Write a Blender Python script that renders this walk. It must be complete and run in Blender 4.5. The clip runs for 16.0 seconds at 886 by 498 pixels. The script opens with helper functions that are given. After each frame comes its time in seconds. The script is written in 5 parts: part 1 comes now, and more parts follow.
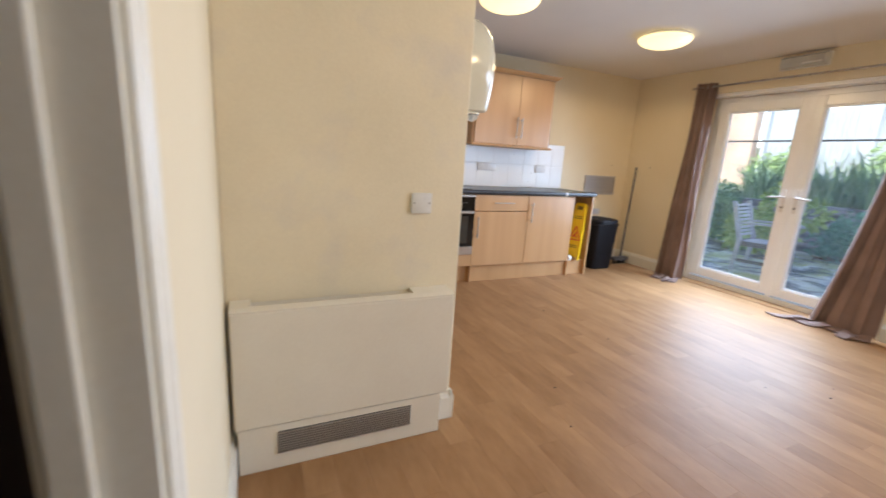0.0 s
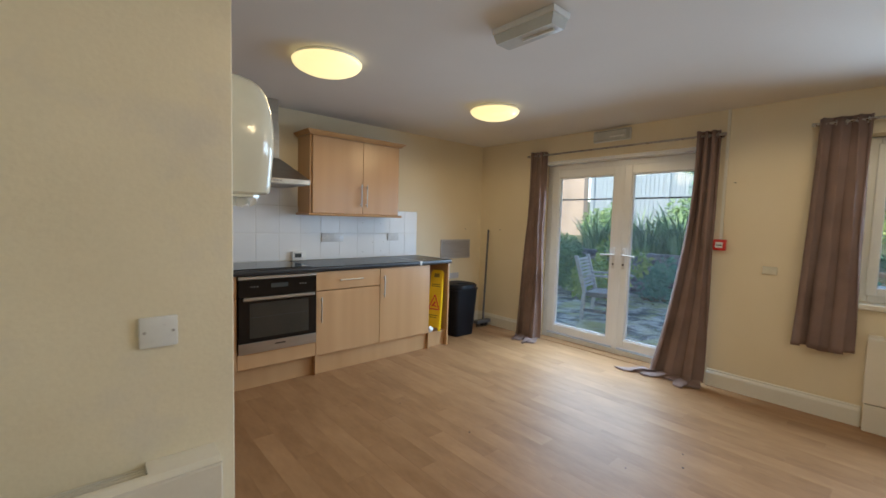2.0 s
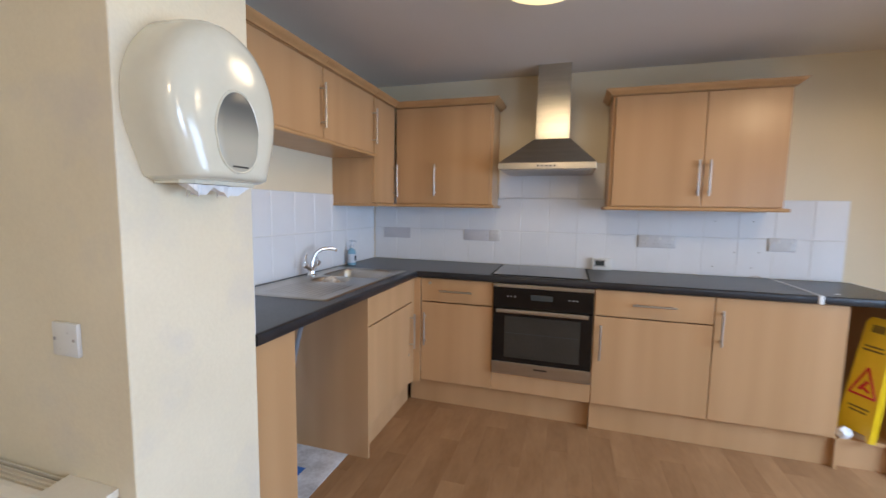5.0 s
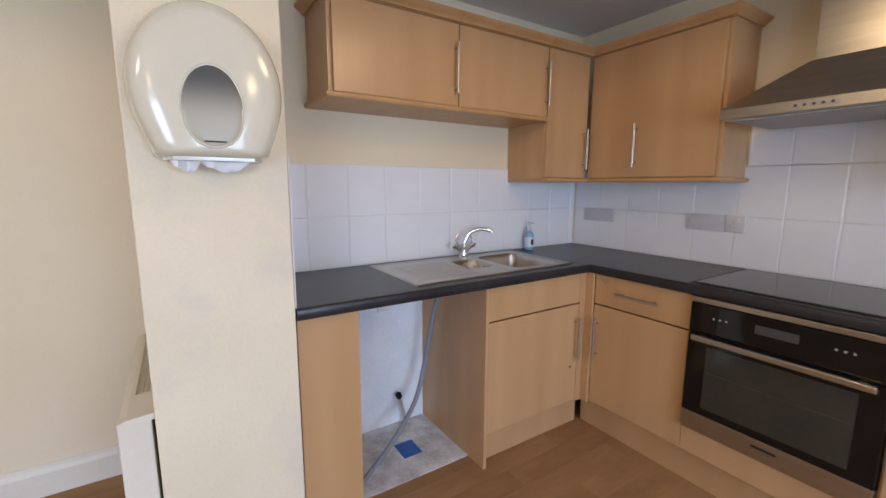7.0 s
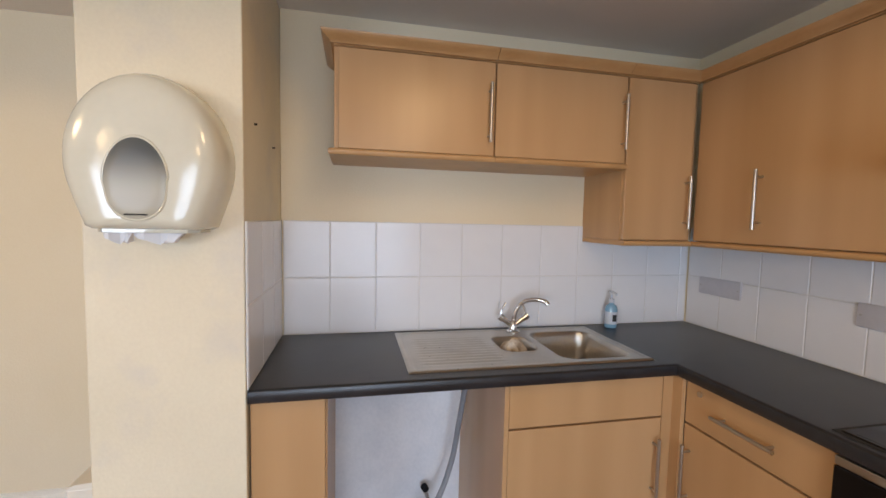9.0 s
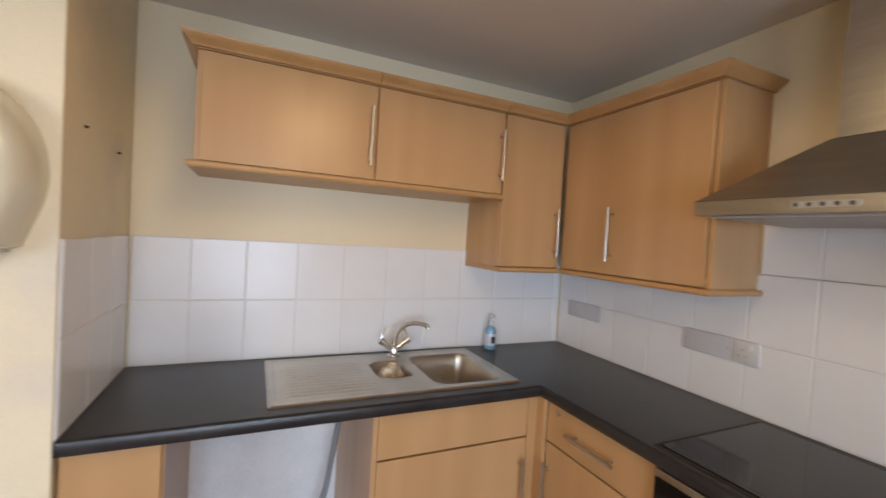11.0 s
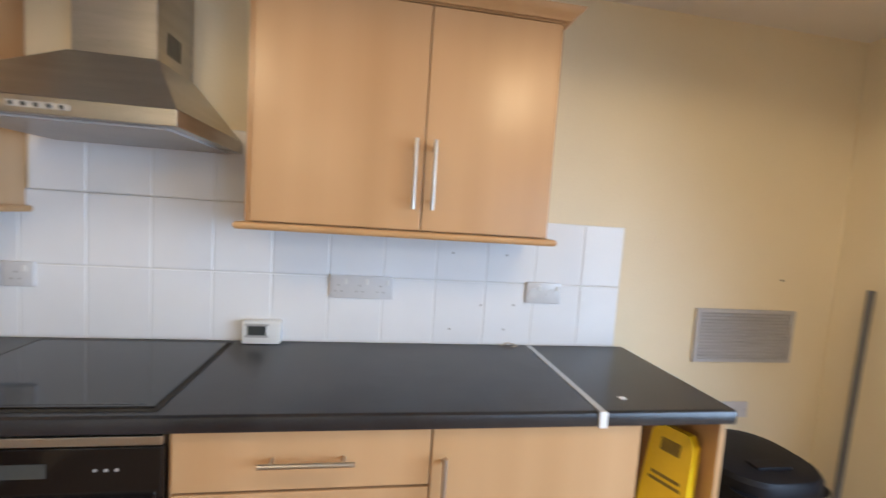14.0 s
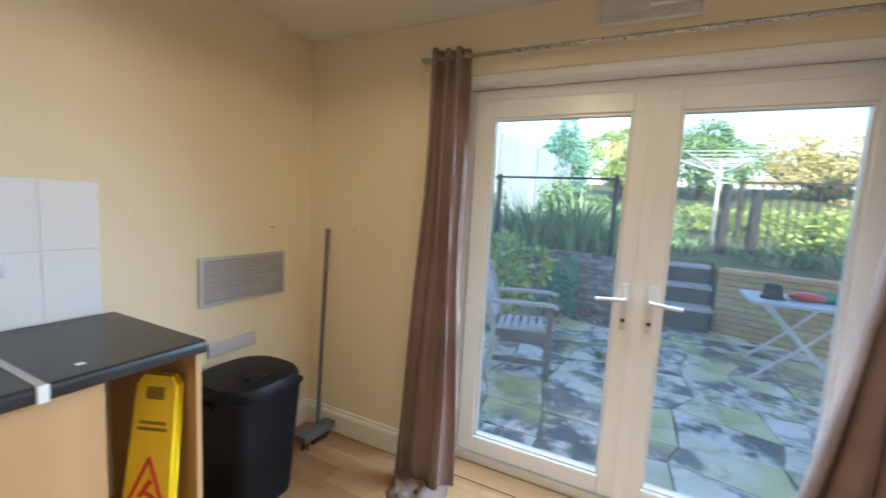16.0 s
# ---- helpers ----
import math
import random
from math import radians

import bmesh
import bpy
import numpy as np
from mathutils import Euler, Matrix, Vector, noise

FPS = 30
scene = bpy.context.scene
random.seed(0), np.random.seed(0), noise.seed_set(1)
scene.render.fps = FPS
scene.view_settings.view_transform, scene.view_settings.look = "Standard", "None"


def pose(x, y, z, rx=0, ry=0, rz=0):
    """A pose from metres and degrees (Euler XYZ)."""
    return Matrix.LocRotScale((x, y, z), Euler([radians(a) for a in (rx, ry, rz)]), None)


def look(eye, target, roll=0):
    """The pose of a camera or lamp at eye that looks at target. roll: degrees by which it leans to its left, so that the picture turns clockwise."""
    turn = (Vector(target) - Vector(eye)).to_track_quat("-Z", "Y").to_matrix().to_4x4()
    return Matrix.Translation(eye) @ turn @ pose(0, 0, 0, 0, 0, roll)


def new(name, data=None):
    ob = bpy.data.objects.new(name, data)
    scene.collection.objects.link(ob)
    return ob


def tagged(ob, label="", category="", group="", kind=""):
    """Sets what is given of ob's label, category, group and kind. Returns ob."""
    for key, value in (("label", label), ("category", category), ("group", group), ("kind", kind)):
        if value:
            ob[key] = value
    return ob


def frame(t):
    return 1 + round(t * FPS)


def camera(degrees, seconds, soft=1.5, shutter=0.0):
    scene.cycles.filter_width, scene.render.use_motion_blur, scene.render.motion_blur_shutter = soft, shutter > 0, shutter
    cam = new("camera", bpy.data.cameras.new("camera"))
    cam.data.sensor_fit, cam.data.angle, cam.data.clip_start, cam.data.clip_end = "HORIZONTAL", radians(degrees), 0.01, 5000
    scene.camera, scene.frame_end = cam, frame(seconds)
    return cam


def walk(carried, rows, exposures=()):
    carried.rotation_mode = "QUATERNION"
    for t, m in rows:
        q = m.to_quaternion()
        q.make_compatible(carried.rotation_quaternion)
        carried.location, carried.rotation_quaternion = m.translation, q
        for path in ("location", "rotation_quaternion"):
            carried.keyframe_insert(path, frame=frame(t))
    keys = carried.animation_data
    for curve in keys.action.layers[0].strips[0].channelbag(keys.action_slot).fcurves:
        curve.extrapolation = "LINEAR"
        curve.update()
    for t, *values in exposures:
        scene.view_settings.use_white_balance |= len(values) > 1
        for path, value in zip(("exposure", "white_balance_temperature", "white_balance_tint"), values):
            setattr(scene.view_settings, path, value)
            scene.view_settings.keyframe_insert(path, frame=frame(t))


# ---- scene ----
cam = camera(94.0, 16.0, shutter=0.4)
PATH = [
    (0, (0.044, 0.026, 1.182), (0.87, 1.796, 0.753), 3.6),
    (0.5, (0.131, 0.149, 1.192), (1.265, 1.757, 0.834), 3.5),
    (1, (0.185, 0.201, 1.239), (1.509, 1.674, 0.965), 3.0),
    (1.5, (0.308, 0.227, 1.283), (1.679, 1.669, 1.085), 2.4),
    (2, (0.502, 0.259, 1.316), (1.822, 1.755, 1.179), 1.6),
    (2.5, (0.725, 0.287, 1.343), (1.925, 1.882, 1.223), 1.2),
    (3, (0.98, 0.354, 1.353), (1.991, 2.075, 1.23), 0.9),
    (3.5, (1.229, 0.442, 1.333), (1.919, 2.315, 1.21), 0.9),
    (4, (1.397, 0.568, 1.33), (1.699, 2.538, 1.169), 1.0),
    (4.5, (1.583, 0.748, 1.328), (1.45, 2.735, 1.148), 1.0),
    (5, (1.781, 0.909, 1.324), (1.204, 2.814, 1.128), 0.9),
    (5.2, (1.861, 0.971, 1.337), (1.125, 2.819, 1.127), 0.6),
    (7.5, (2.197, 1.898, 1.311), (0.385, 2.692, 1.015), 0.3),
    (8.2, (2.124, 2.166, 1.342), (0.197, 2.654, 1.118), 0.6),
    (10.3, (2.093, 2.321, 1.509), (0.147, 2.781, 1.472), 2.6),
    (10.5, (2.09, 2.335, 1.493), (0.167, 2.883, 1.451), 2.8),
    (11, (2.121, 2.396, 1.468), (0.301, 3.224, 1.411), 3.5),
    (11.5, (2.191, 2.491, 1.48), (0.551, 3.634, 1.414), 4.1),
    (12, (2.254, 2.558, 1.474), (0.896, 4.025, 1.415), 4.5),
    (12.5, (2.251, 2.557, 1.458), (1.264, 4.294, 1.381), 4.2),
    (13, (2.252, 2.528, 1.438), (1.711, 4.451, 1.33), 4.0),
    (13.5, (2.345, 2.508, 1.424), (2.212, 4.499, 1.287), 3.8),
    (14, (2.397, 2.451, 1.405), (2.717, 4.419, 1.247), 3.8),
    (14.5, (2.46, 2.353, 1.404), (3.242, 4.186, 1.242), 3.9),
    (15, (2.532, 2.26, 1.423), (3.722, 3.857, 1.245), 3.6),
    (15.5, (2.57, 2.222, 1.433), (4.117, 3.473, 1.234), 3.4),
    (16, (2.601, 2.173, 1.395), (4.377, 3.065, 1.178), 3.1),
]
EXPOSURES = [
    (0, 1.88, 6280, 20), (0.5, 1.38, 6300, 14.5), (1.5, 1.26, 6100, 12), (2.5, 1.25, 6000, 11), (3, 1.26, 5900, 10.5), (3.5, 1.34, 5900, 12), (4.5, 1.49, 5750, 18), (5, 1.53, 5850, 19),
    (7.5, 1.40, 6350, 25), (8.2, 1.42, 6600, 23.5), (10.5, 1.46, 7100, 23), (12, 1.85, 6450, 19), (13, 1.93, 6400, 20), (14, 2.00, 5900, 16.5), (14.5, 2.03, 5640, 15), (15, 2.02, 5500, 12.5), (16, 1.78, 5850, 11.5),
]
walk(cam, [(t, look(eye, target, roll)) for t, eye, target, roll in PATH], EXPOSURES)

# ---- world, sun and daylight ----
world = bpy.data.worlds.new("world")
scene.world = world
world.use_nodes = True
wn = world.node_tree.nodes
sky = wn.new("ShaderNodeTexSky")
sky.sky_type, sky.sun_disc = "NISHITA", False
sky.sun_elevation, sky.sun_rotation = radians(32), radians(255)
world.node_tree.links.new(sky.outputs[0], wn["Background"].inputs[0])
wn["Background"].inputs[1].default_value = 0.15

sun = new("sun", bpy.data.lights.new("sun", "SUN"))
sun.data.energy, sun.data.angle, sun.data.color = 2.8, radians(0.5), (1.0, 0.88, 0.68)
sun.matrix_world = look((-8, -3, 6.0), (0, 0, 0))


def daylight(name, y0, y1, z0, z1, strips, slope, power, colour):
    """The sky's light that falls in through one opening of the east wall, in level strips that slope down into the room."""
    h = (z1 - z0) / strips
    for k in range(strips):
        lamp = new(name, bpy.data.lights.new(name, "AREA"))
        lamp.data.shape, lamp.data.size, lamp.data.size_y = "RECTANGLE", y1 - y0, h
        lamp.data.energy, lamp.data.color, lamp.data.spread = power / strips, colour, radians(150)
        z = z0 + h * (k + 0.5)
        lamp.matrix_world = look((4.49, (y0 + y1) / 2, z), (3.49, (y0 + y1) / 2, z - slope))


daylight("daylight_door", 1.50, 2.95, 0.45, 1.75, 4, 0.6, 20, (0.58, 0.80, 1.0))
daylight("daylight_window", -1.2, 0.38, 0.98, 1.82, 3, 0.15, 17, (0.62, 0.82, 1.0))

CEILING_LIGHTS = ((1.65, 2.66, 3.9), (3.16, 2.66, 5.0), (1.65, 0.25, 8.5), (3.31, 0.165, 4.0))
for x, y, power in CEILING_LIGHTS:
    lamp = new("ceiling_lamp", bpy.data.lights.new("ceiling_lamp", "SPOT"))
    lamp.data.spot_size, lamp.data.spot_blend, lamp.data.shadow_soft_size = radians(176), 0.12, 0.13
    lamp.data.energy, lamp.data.color = power, (1.0, 0.75, 0.40)
    lamp.matrix_world = look((x, y, 2.10), (x, y, 0.0))

# ---- materials ----


def material(name, a, b, rough=0.5, metal=0.0, scale=6.0, fine=60.0, stretch=(1, 1, 1), bump=0.02, spread=0.0, contrast=1.0, coat=0.0, spec=0.5, smudge=None, detail=4):
    """A surface that wanders between two colours at a coarse and a fine scale, with fine relief; spread: how far objects differ from one another."""
    m = bpy.data.materials.new(name)
    m.use_nodes = True
    t = m.node_tree
    n, link = t.nodes, t.links.new
    bsdf = n["Principled BSDF"]
    co = n.new("ShaderNodeTexCoord")
    mp = n.new("ShaderNodeMapping")
    mp.inputs["Scale"].default_value = stretch
    info = n.new("ShaderNodeObjectInfo")
    shift = n.new("ShaderNodeVectorMath")
    shift.operation = "MULTIPLY_ADD"
    shift.inputs[1].default_value = (37.0, 23.0, 11.0)
    link(info.outputs["Random"], shift.inputs[0])
    link(co.outputs["Object"], shift.inputs[2])
    link(shift.outputs[0], mp.inputs[0])
    big, small = n.new("ShaderNodeTexNoise"), n.new("ShaderNodeTexNoise")
    big.inputs["Scale"].default_value, big.inputs["Detail"].default_value = scale, detail
    small.inputs["Scale"].default_value, small.inputs["Detail"].default_value = fine, 3
    link(mp.outputs[0], big.inputs[0])
    link(mp.outputs[0], small.inputs[0])
    add = n.new("ShaderNodeMath")
    add.operation = "MULTIPLY_ADD"
    add.inputs[1].default_value = 0.35
    link(small.outputs[0], add.inputs[0])
    link(big.outputs[0], add.inputs[2])
    rng = n.new("ShaderNodeMapRange")
    rng.inputs[1].default_value, rng.inputs[2].default_value = 0.675 - 0.25 / contrast, 0.675 + 0.25 / contrast
    link(add.outputs[0], rng.inputs[0])
    fac = rng.outputs[0]
    if spread:
        mixr = n.new("ShaderNodeMix")
        mixr.inputs[0].default_value = spread
        link(fac, mixr.inputs[2])
        link(info.outputs["Random"], mixr.inputs[3])
        fac = mixr.outputs[0]
    mix = n.new("ShaderNodeMix")
    mix.data_type = "RGBA"
    mix.inputs[6].default_value, mix.inputs[7].default_value = (*a, 1), (*b, 1)
    link(fac, mix.inputs[0])
    colour = mix.outputs[2]
    if smudge:
        stain, cut, over = n.new("ShaderNodeTexNoise"), n.new("ShaderNodeMapRange"), n.new("ShaderNodeMix")
        stain.inputs["Scale"].default_value, stain.inputs["Detail"].default_value = smudge[1], 5
        link(mp.outputs[0], stain.inputs[0])
        low = smudge[3] if len(smudge) > 3 else 0.54
        cut.inputs[1].default_value, cut.inputs[2].default_value, cut.inputs[4].default_value = low, low + 0.2, smudge[2]
        link(stain.outputs[0], cut.inputs[0])
        over.data_type = "RGBA"
        over.inputs[7].default_value = (*smudge[0], 1)
        link(cut.outputs[0], over.inputs[0])
        link(colour, over.inputs[6])
        colour = over.outputs[2]
    link(colour, bsdf.inputs["Base Color"])
    rr = n.new("ShaderNodeMapRange")
    rr.inputs[3].default_value, rr.inputs[4].default_value = max(0.02, rough - 0.06), min(1, rough + 0.06)
    link(small.outputs[0], rr.inputs[0])
    link(rr.outputs[0], bsdf.inputs["Roughness"])
    bsdf.inputs["Metallic"].default_value = metal
    bsdf.inputs["Specular IOR Level"].default_value = spec
    bsdf.inputs["Coat Weight"].default_value = coat
    bsdf.inputs["Coat Roughness"].default_value = 0.12
    if bump:
        bp = n.new("ShaderNodeBump")
        bp.inputs["Strength"].default_value, bp.inputs["Distance"].default_value = min(1.0, bump * 8), 0.004
        link(small.outputs[0], bp.inputs["Height"])
        link(bp.outputs[0], bsdf.inputs["Normal"])
    return m


def glass_material(name, tint=(1, 1, 1), rough=0.0):
    m = bpy.data.materials.new(name)
    m.use_nodes = True
    b = m.node_tree.nodes["Principled BSDF"]
    b.inputs["Base Color"].default_value = (*tint, 1)
    b.inputs["Transmission Weight"].default_value = 1.0
    b.inputs["Roughness"].default_value, b.inputs["IOR"].default_value = rough, 1.3
    return m


def hazed_glass(name, film):
    """Clear glass; its pale scattering film is added to haze the view outside."""
    m = glass_material(name)
    t = m.node_tree
    mix, veil, marks, cut = t.nodes.new("ShaderNodeMixShader"), t.nodes.new("ShaderNodeBsdfTranslucent"), t.nodes.new("ShaderNodeTexNoise"), t.nodes.new("ShaderNodeMapRange")
    marks.inputs["Scale"].default_value, marks.inputs["Detail"].default_value = 2.5, 4
    veil.inputs["Color"].default_value = (0.80, 0.92, 0.97, 1)
    cut.inputs[1].default_value, cut.inputs[2].default_value = 0.3, 0.7
    cut.inputs[3].default_value, cut.inputs[4].default_value = film * 0.7, film * 1.3
    t.links.new(marks.outputs[0], cut.inputs[0])
    t.links.new(cut.outputs[0], mix.inputs[0])
    t.links.new(t.nodes["Principled BSDF"].outputs[0], mix.inputs[1])
    t.links.new(veil.outputs[0], mix.inputs[2])
    t.links.new(mix.outputs[0], t.nodes["Material Output"].inputs[0])
    return m


def glow_material(name, colour, strength):
    m = bpy.data.materials.new(name)
    m.use_nodes = True
    b = m.node_tree.nodes["Principled BSDF"]
    b.inputs["Base Color"].default_value = (0.8, 0.74, 0.55, 1)
    b.inputs["Emission Color"].default_value = (*colour, 1)
    b.inputs["Emission Strength"].default_value = strength
    b.inputs["Roughness"].default_value = 0.3
    return m


def smoked_plastic(name):
    """A glossy smoked pane, its base colour graded paler towards the bottom."""
    m = bpy.data.materials.new(name)
    m.use_nodes = True
    t = m.node_tree
    bsdf, co, xyz, cut, mix = t.nodes["Principled BSDF"], t.nodes.new("ShaderNodeTexCoord"), t.nodes.new("ShaderNodeSeparateXYZ"), t.nodes.new("ShaderNodeMapRange"), t.nodes.new("ShaderNodeMix")
    mix.data_type = "RGBA"
    mix.inputs[6].default_value, mix.inputs[7].default_value = (0.46, 0.43, 0.34, 1), (0.10, 0.105, 0.10, 1)
    cut.interpolation_type = "SMOOTHSTEP"
    cut.inputs[1].default_value, cut.inputs[2].default_value = 0.085, 0.20
    t.links.new(co.outputs["Object"], xyz.inputs[0])
    t.links.new(xyz.outputs[2], cut.inputs[0])
    t.links.new(cut.outputs[0], mix.inputs[0])
    t.links.new(mix.outputs[2], bsdf.inputs["Base Color"])
    bsdf.inputs["Roughness"].default_value, bsdf.inputs["Specular IOR Level"].default_value = 0.28, 0.35
    return m


M = {
    "wall": material("cream_wall_paint", (0.76, 0.65, 0.45), (0.82, 0.72, 0.53), 0.62, scale=1.3, fine=140, bump=0.03),
    "pier": material("scuffed_cream_paint", (0.73, 0.64, 0.46), (0.83, 0.74, 0.55), 0.55, scale=2.2, fine=90, bump=0.02, contrast=1.0, smudge=((0.52, 0.50, 0.52), 4.0, 0.33)),
    "ceiling": material("ceiling_paint", (0.71, 0.67, 0.62), (0.77, 0.73, 0.68), 0.85, scale=1.0, fine=120, bump=0.02),
    "gloss": material("white_gloss_paint", (0.74, 0.70, 0.60), (0.82, 0.79, 0.70), 0.32, scale=3, fine=80, bump=0.01),
    "lever": material("white_coated_lever", (0.62, 0.60, 0.58), (0.70, 0.68, 0.66), 0.62, bump=0, spec=0.2),
    "upvc": material("white_upvc", (0.78, 0.78, 0.78), (0.85, 0.85, 0.85), 0.25, scale=3, fine=60, bump=0.005),
    "beech": material("beech_foil", (0.43, 0.240, 0.100), (0.62, 0.378, 0.192), 0.31, scale=1.6, fine=2.6, stretch=(5, 5, 0.3), bump=0.0, spread=0.15, contrast=0.5, detail=1.3),
    "beech_edge": material("beech_moulding", (0.46, 0.25, 0.10), (0.55, 0.32, 0.14), 0.36, scale=4, fine=30, stretch=(2, 2, 6), bump=0.006),
    "worktop": material("black_laminate", (0.012, 0.012, 0.014), (0.028, 0.028, 0.031), 0.30, scale=9, fine=260, bump=0.02),
    "floor": material("oak_vinyl", (0.23, 0.116, 0.048), (0.435, 0.250, 0.120), 0.5, scale=2.2, fine=12, stretch=(4, 1.3, 1), spec=0.18, bump=0.006, spread=0.32, contrast=0.85),
    "subfloor": material("dark_joint", (0.18, 0.10, 0.05), (0.24, 0.14, 0.08), 0.7),
    "concrete": material("dusty_screed", (0.46, 0.44, 0.43), (0.74, 0.74, 0.74), 0.9, scale=9, fine=70, bump=0.06, contrast=1.6),
    "tile": material("white_glazed_tile", (0.76, 0.76, 0.77), (0.82, 0.82, 0.83), 0.22, scale=3, fine=9, bump=0.004, spread=0.2, spec=0.4),
    "plaster": material("bare_plaster", (0.70, 0.72, 0.75), (0.83, 0.84, 0.86), 0.85, scale=4, fine=60, bump=0.03, contrast=1.4),
    "grout": material("grey_grout", (0.64, 0.63, 0.60), (0.76, 0.75, 0.72), 0.9, scale=9, fine=120, bump=0.03),
    "steel": material("brushed_steel", (0.42, 0.395, 0.35), (0.52, 0.49, 0.44), 0.30, 1.0, scale=5, fine=90, stretch=(1, 1, 8), bump=0.01),
    "sink": material("worn_sink_steel", (0.46, 0.43, 0.385), (0.58, 0.55, 0.50), 0.30, 1.0, scale=6, fine=70, bump=0),
    "chrome": material("chrome", (0.72, 0.72, 0.72), (0.80, 0.80, 0.80), 0.10, 1.0, bump=0),
    "handle": material("satin_nickel", (0.46, 0.43, 0.39), (0.56, 0.53, 0.48), 0.36, 1.0, bump=0),
    "dark_glass": material("oven_glass", (0.006, 0.005, 0.005), (0.010, 0.009, 0.008), 0.07, bump=0, spec=0.35),
    "oven_window": material("oven_window_glass", (0.035, 0.032, 0.026), (0.05, 0.045, 0.036), 0.08, bump=0, spec=0.4, scale=3),
    "frosted": smoked_plastic("smoked_viewing_plastic"),
    "hob": material("hob_glass", (0.006, 0.006, 0.007), (0.010, 0.010, 0.011), 0.08, bump=0),
    "plastic": material("white_plastic", (0.70, 0.69, 0.66), (0.78, 0.77, 0.74), 0.30, bump=0.004),
    "socket": material("grey_white_plastic", (0.58, 0.57, 0.57), (0.66, 0.65, 0.65), 0.30, bump=0.004),
    "vent": material("grey_coated_metal", (0.46, 0.45, 0.46), (0.54, 0.53, 0.54), 0.45, 0.3, bump=0.004),
    "blank": material("lilac_grey_plastic", (0.52, 0.51, 0.54), (0.60, 0.59, 0.62), 0.35, bump=0.004),
    "ivory": material("ivory_abs", (0.68, 0.65, 0.52), (0.73, 0.70, 0.57), 0.16, bump=0.0, coat=0.4),
    "grey": material("grey_plastic", (0.36, 0.34, 0.32), (0.44, 0.42, 0.40), 0.4),
    "aluminium": material("anodised_aluminium", (0.52, 0.51, 0.50), (0.62, 0.61, 0.60), 0.42, 0.8, stretch=(8, 1, 1)),
    "heater": material("heater_enamel", (0.72, 0.66, 0.55), (0.79, 0.74, 0.63), 0.36, scale=3, fine=90, bump=0.006),
    "pole": material("dark_grey_pole", (0.10, 0.10, 0.11), (0.14, 0.14, 0.15), 0.4),
    "slot": material("dark_slot", (0.02, 0.018, 0.016), (0.04, 0.036, 0.03), 0.8),
    "curtain": material("taupe_curtain", (0.19, 0.127, 0.107), (0.27, 0.185, 0.16), 0.85, scale=5, fine=320, bump=0.05),
    "rod": material("curtain_rod", (0.40, 0.37, 0.34), (0.5, 0.47, 0.43), 0.28, 1.0, bump=0),
    "black": material("black_plastic", (0.006, 0.006, 0.008), (0.012, 0.012, 0.015), 0.45, scale=5, fine=120, bump=0.02, spec=0.16),
    "yellow": material("yellow_plastic", (0.78, 0.50, 0.0), (0.88, 0.60, 0.01), 0.32, scale=5, fine=80, bump=0.01),
    "red": material("red_plastic", (0.55, 0.02, 0.015), (0.65, 0.035, 0.025), 0.35),
    "brown_print": material("worn_brown_print", (0.16, 0.10, 0.01), (0.30, 0.19, 0.01), 0.5, scale=30, bump=0),
    "ink": material("black_print", (0.02, 0.02, 0.02), (0.03, 0.03, 0.03), 0.6, bump=0),
    "paper": material("tissue_paper", (0.78, 0.78, 0.78), (0.86, 0.86, 0.86), 0.95, bump=0.04),
    "rag": material("stained_rag", (0.40, 0.31, 0.22), (0.80, 0.75, 0.66), 0.95, scale=14, fine=60, bump=0.06, contrast=1.8),
    "blue_liquid": material("pale_blue_soap", (0.16, 0.36, 0.50), (0.26, 0.46, 0.60), 0.12, bump=0),
    "clear_plastic": material("pale_pump", (0.55, 0.60, 0.66), (0.66, 0.70, 0.76), 0.25, bump=0),
    "blue_card": material("blue_sticker", (0.01, 0.09, 0.36), (0.02, 0.14, 0.46), 0.5),
    "hose": material("grey_hose", (0.20, 0.21, 0.23), (0.28, 0.29, 0.31), 0.5, fine=200, bump=0.04),
    "screen": material("lcd_grey", (0.045, 0.05, 0.05), (0.06, 0.065, 0.06), 0.2, bump=0),
    # near black: the unlit hall's darkness is put into this colour
    "hall": material("hall_shade_colour", (0.05, 0.035, 0.032), (0.07, 0.05, 0.045), 0.8),
    "outer": material("outer_brickwork", (0.24, 0.15, 0.10), (0.36, 0.24, 0.17), 0.85, scale=3, fine=30, bump=0.05),
    "roof": material("roof_slate", (0.06, 0.06, 0.065), (0.11, 0.11, 0.12), 0.8, scale=3, fine=30, bump=0.05),
    "pane": hazed_glass("hazed_window_glass", 0.065),
    "lamp": glow_material("lit_opal_dome", (1.0, 0.80, 0.34), 0.45),
    "diffuser": material("grey_opal_plastic", (0.50, 0.50, 0.47), (0.60, 0.60, 0.56), 0.22, bump=0.004),
}

# ---- mesh helpers ----


def V(*p):
    return Vector(p)


def box(bm, a, b, bev=0.0):
    lo = [min(p, q) for p, q in zip(a, b)]
    hi = [max(p, q) for p, q in zip(a, b)]
    vs = [bm.verts.new((hi[0] if i & 1 else lo[0], hi[1] if i & 2 else lo[1], hi[2] if i & 4 else lo[2])) for i in range(8)]
    fs = [bm.faces.new([vs[i] for i in f]) for f in ((0, 2, 3, 1), (4, 5, 7, 6), (0, 1, 5, 4), (2, 6, 7, 3), (0, 4, 6, 2), (1, 3, 7, 5))]
    if bev:
        es = {e for f in fs for e in f.edges}
        bmesh.ops.bevel(bm, geom=list(es), offset=bev, segments=2, profile=0.5, affect="EDGES")
    return bm


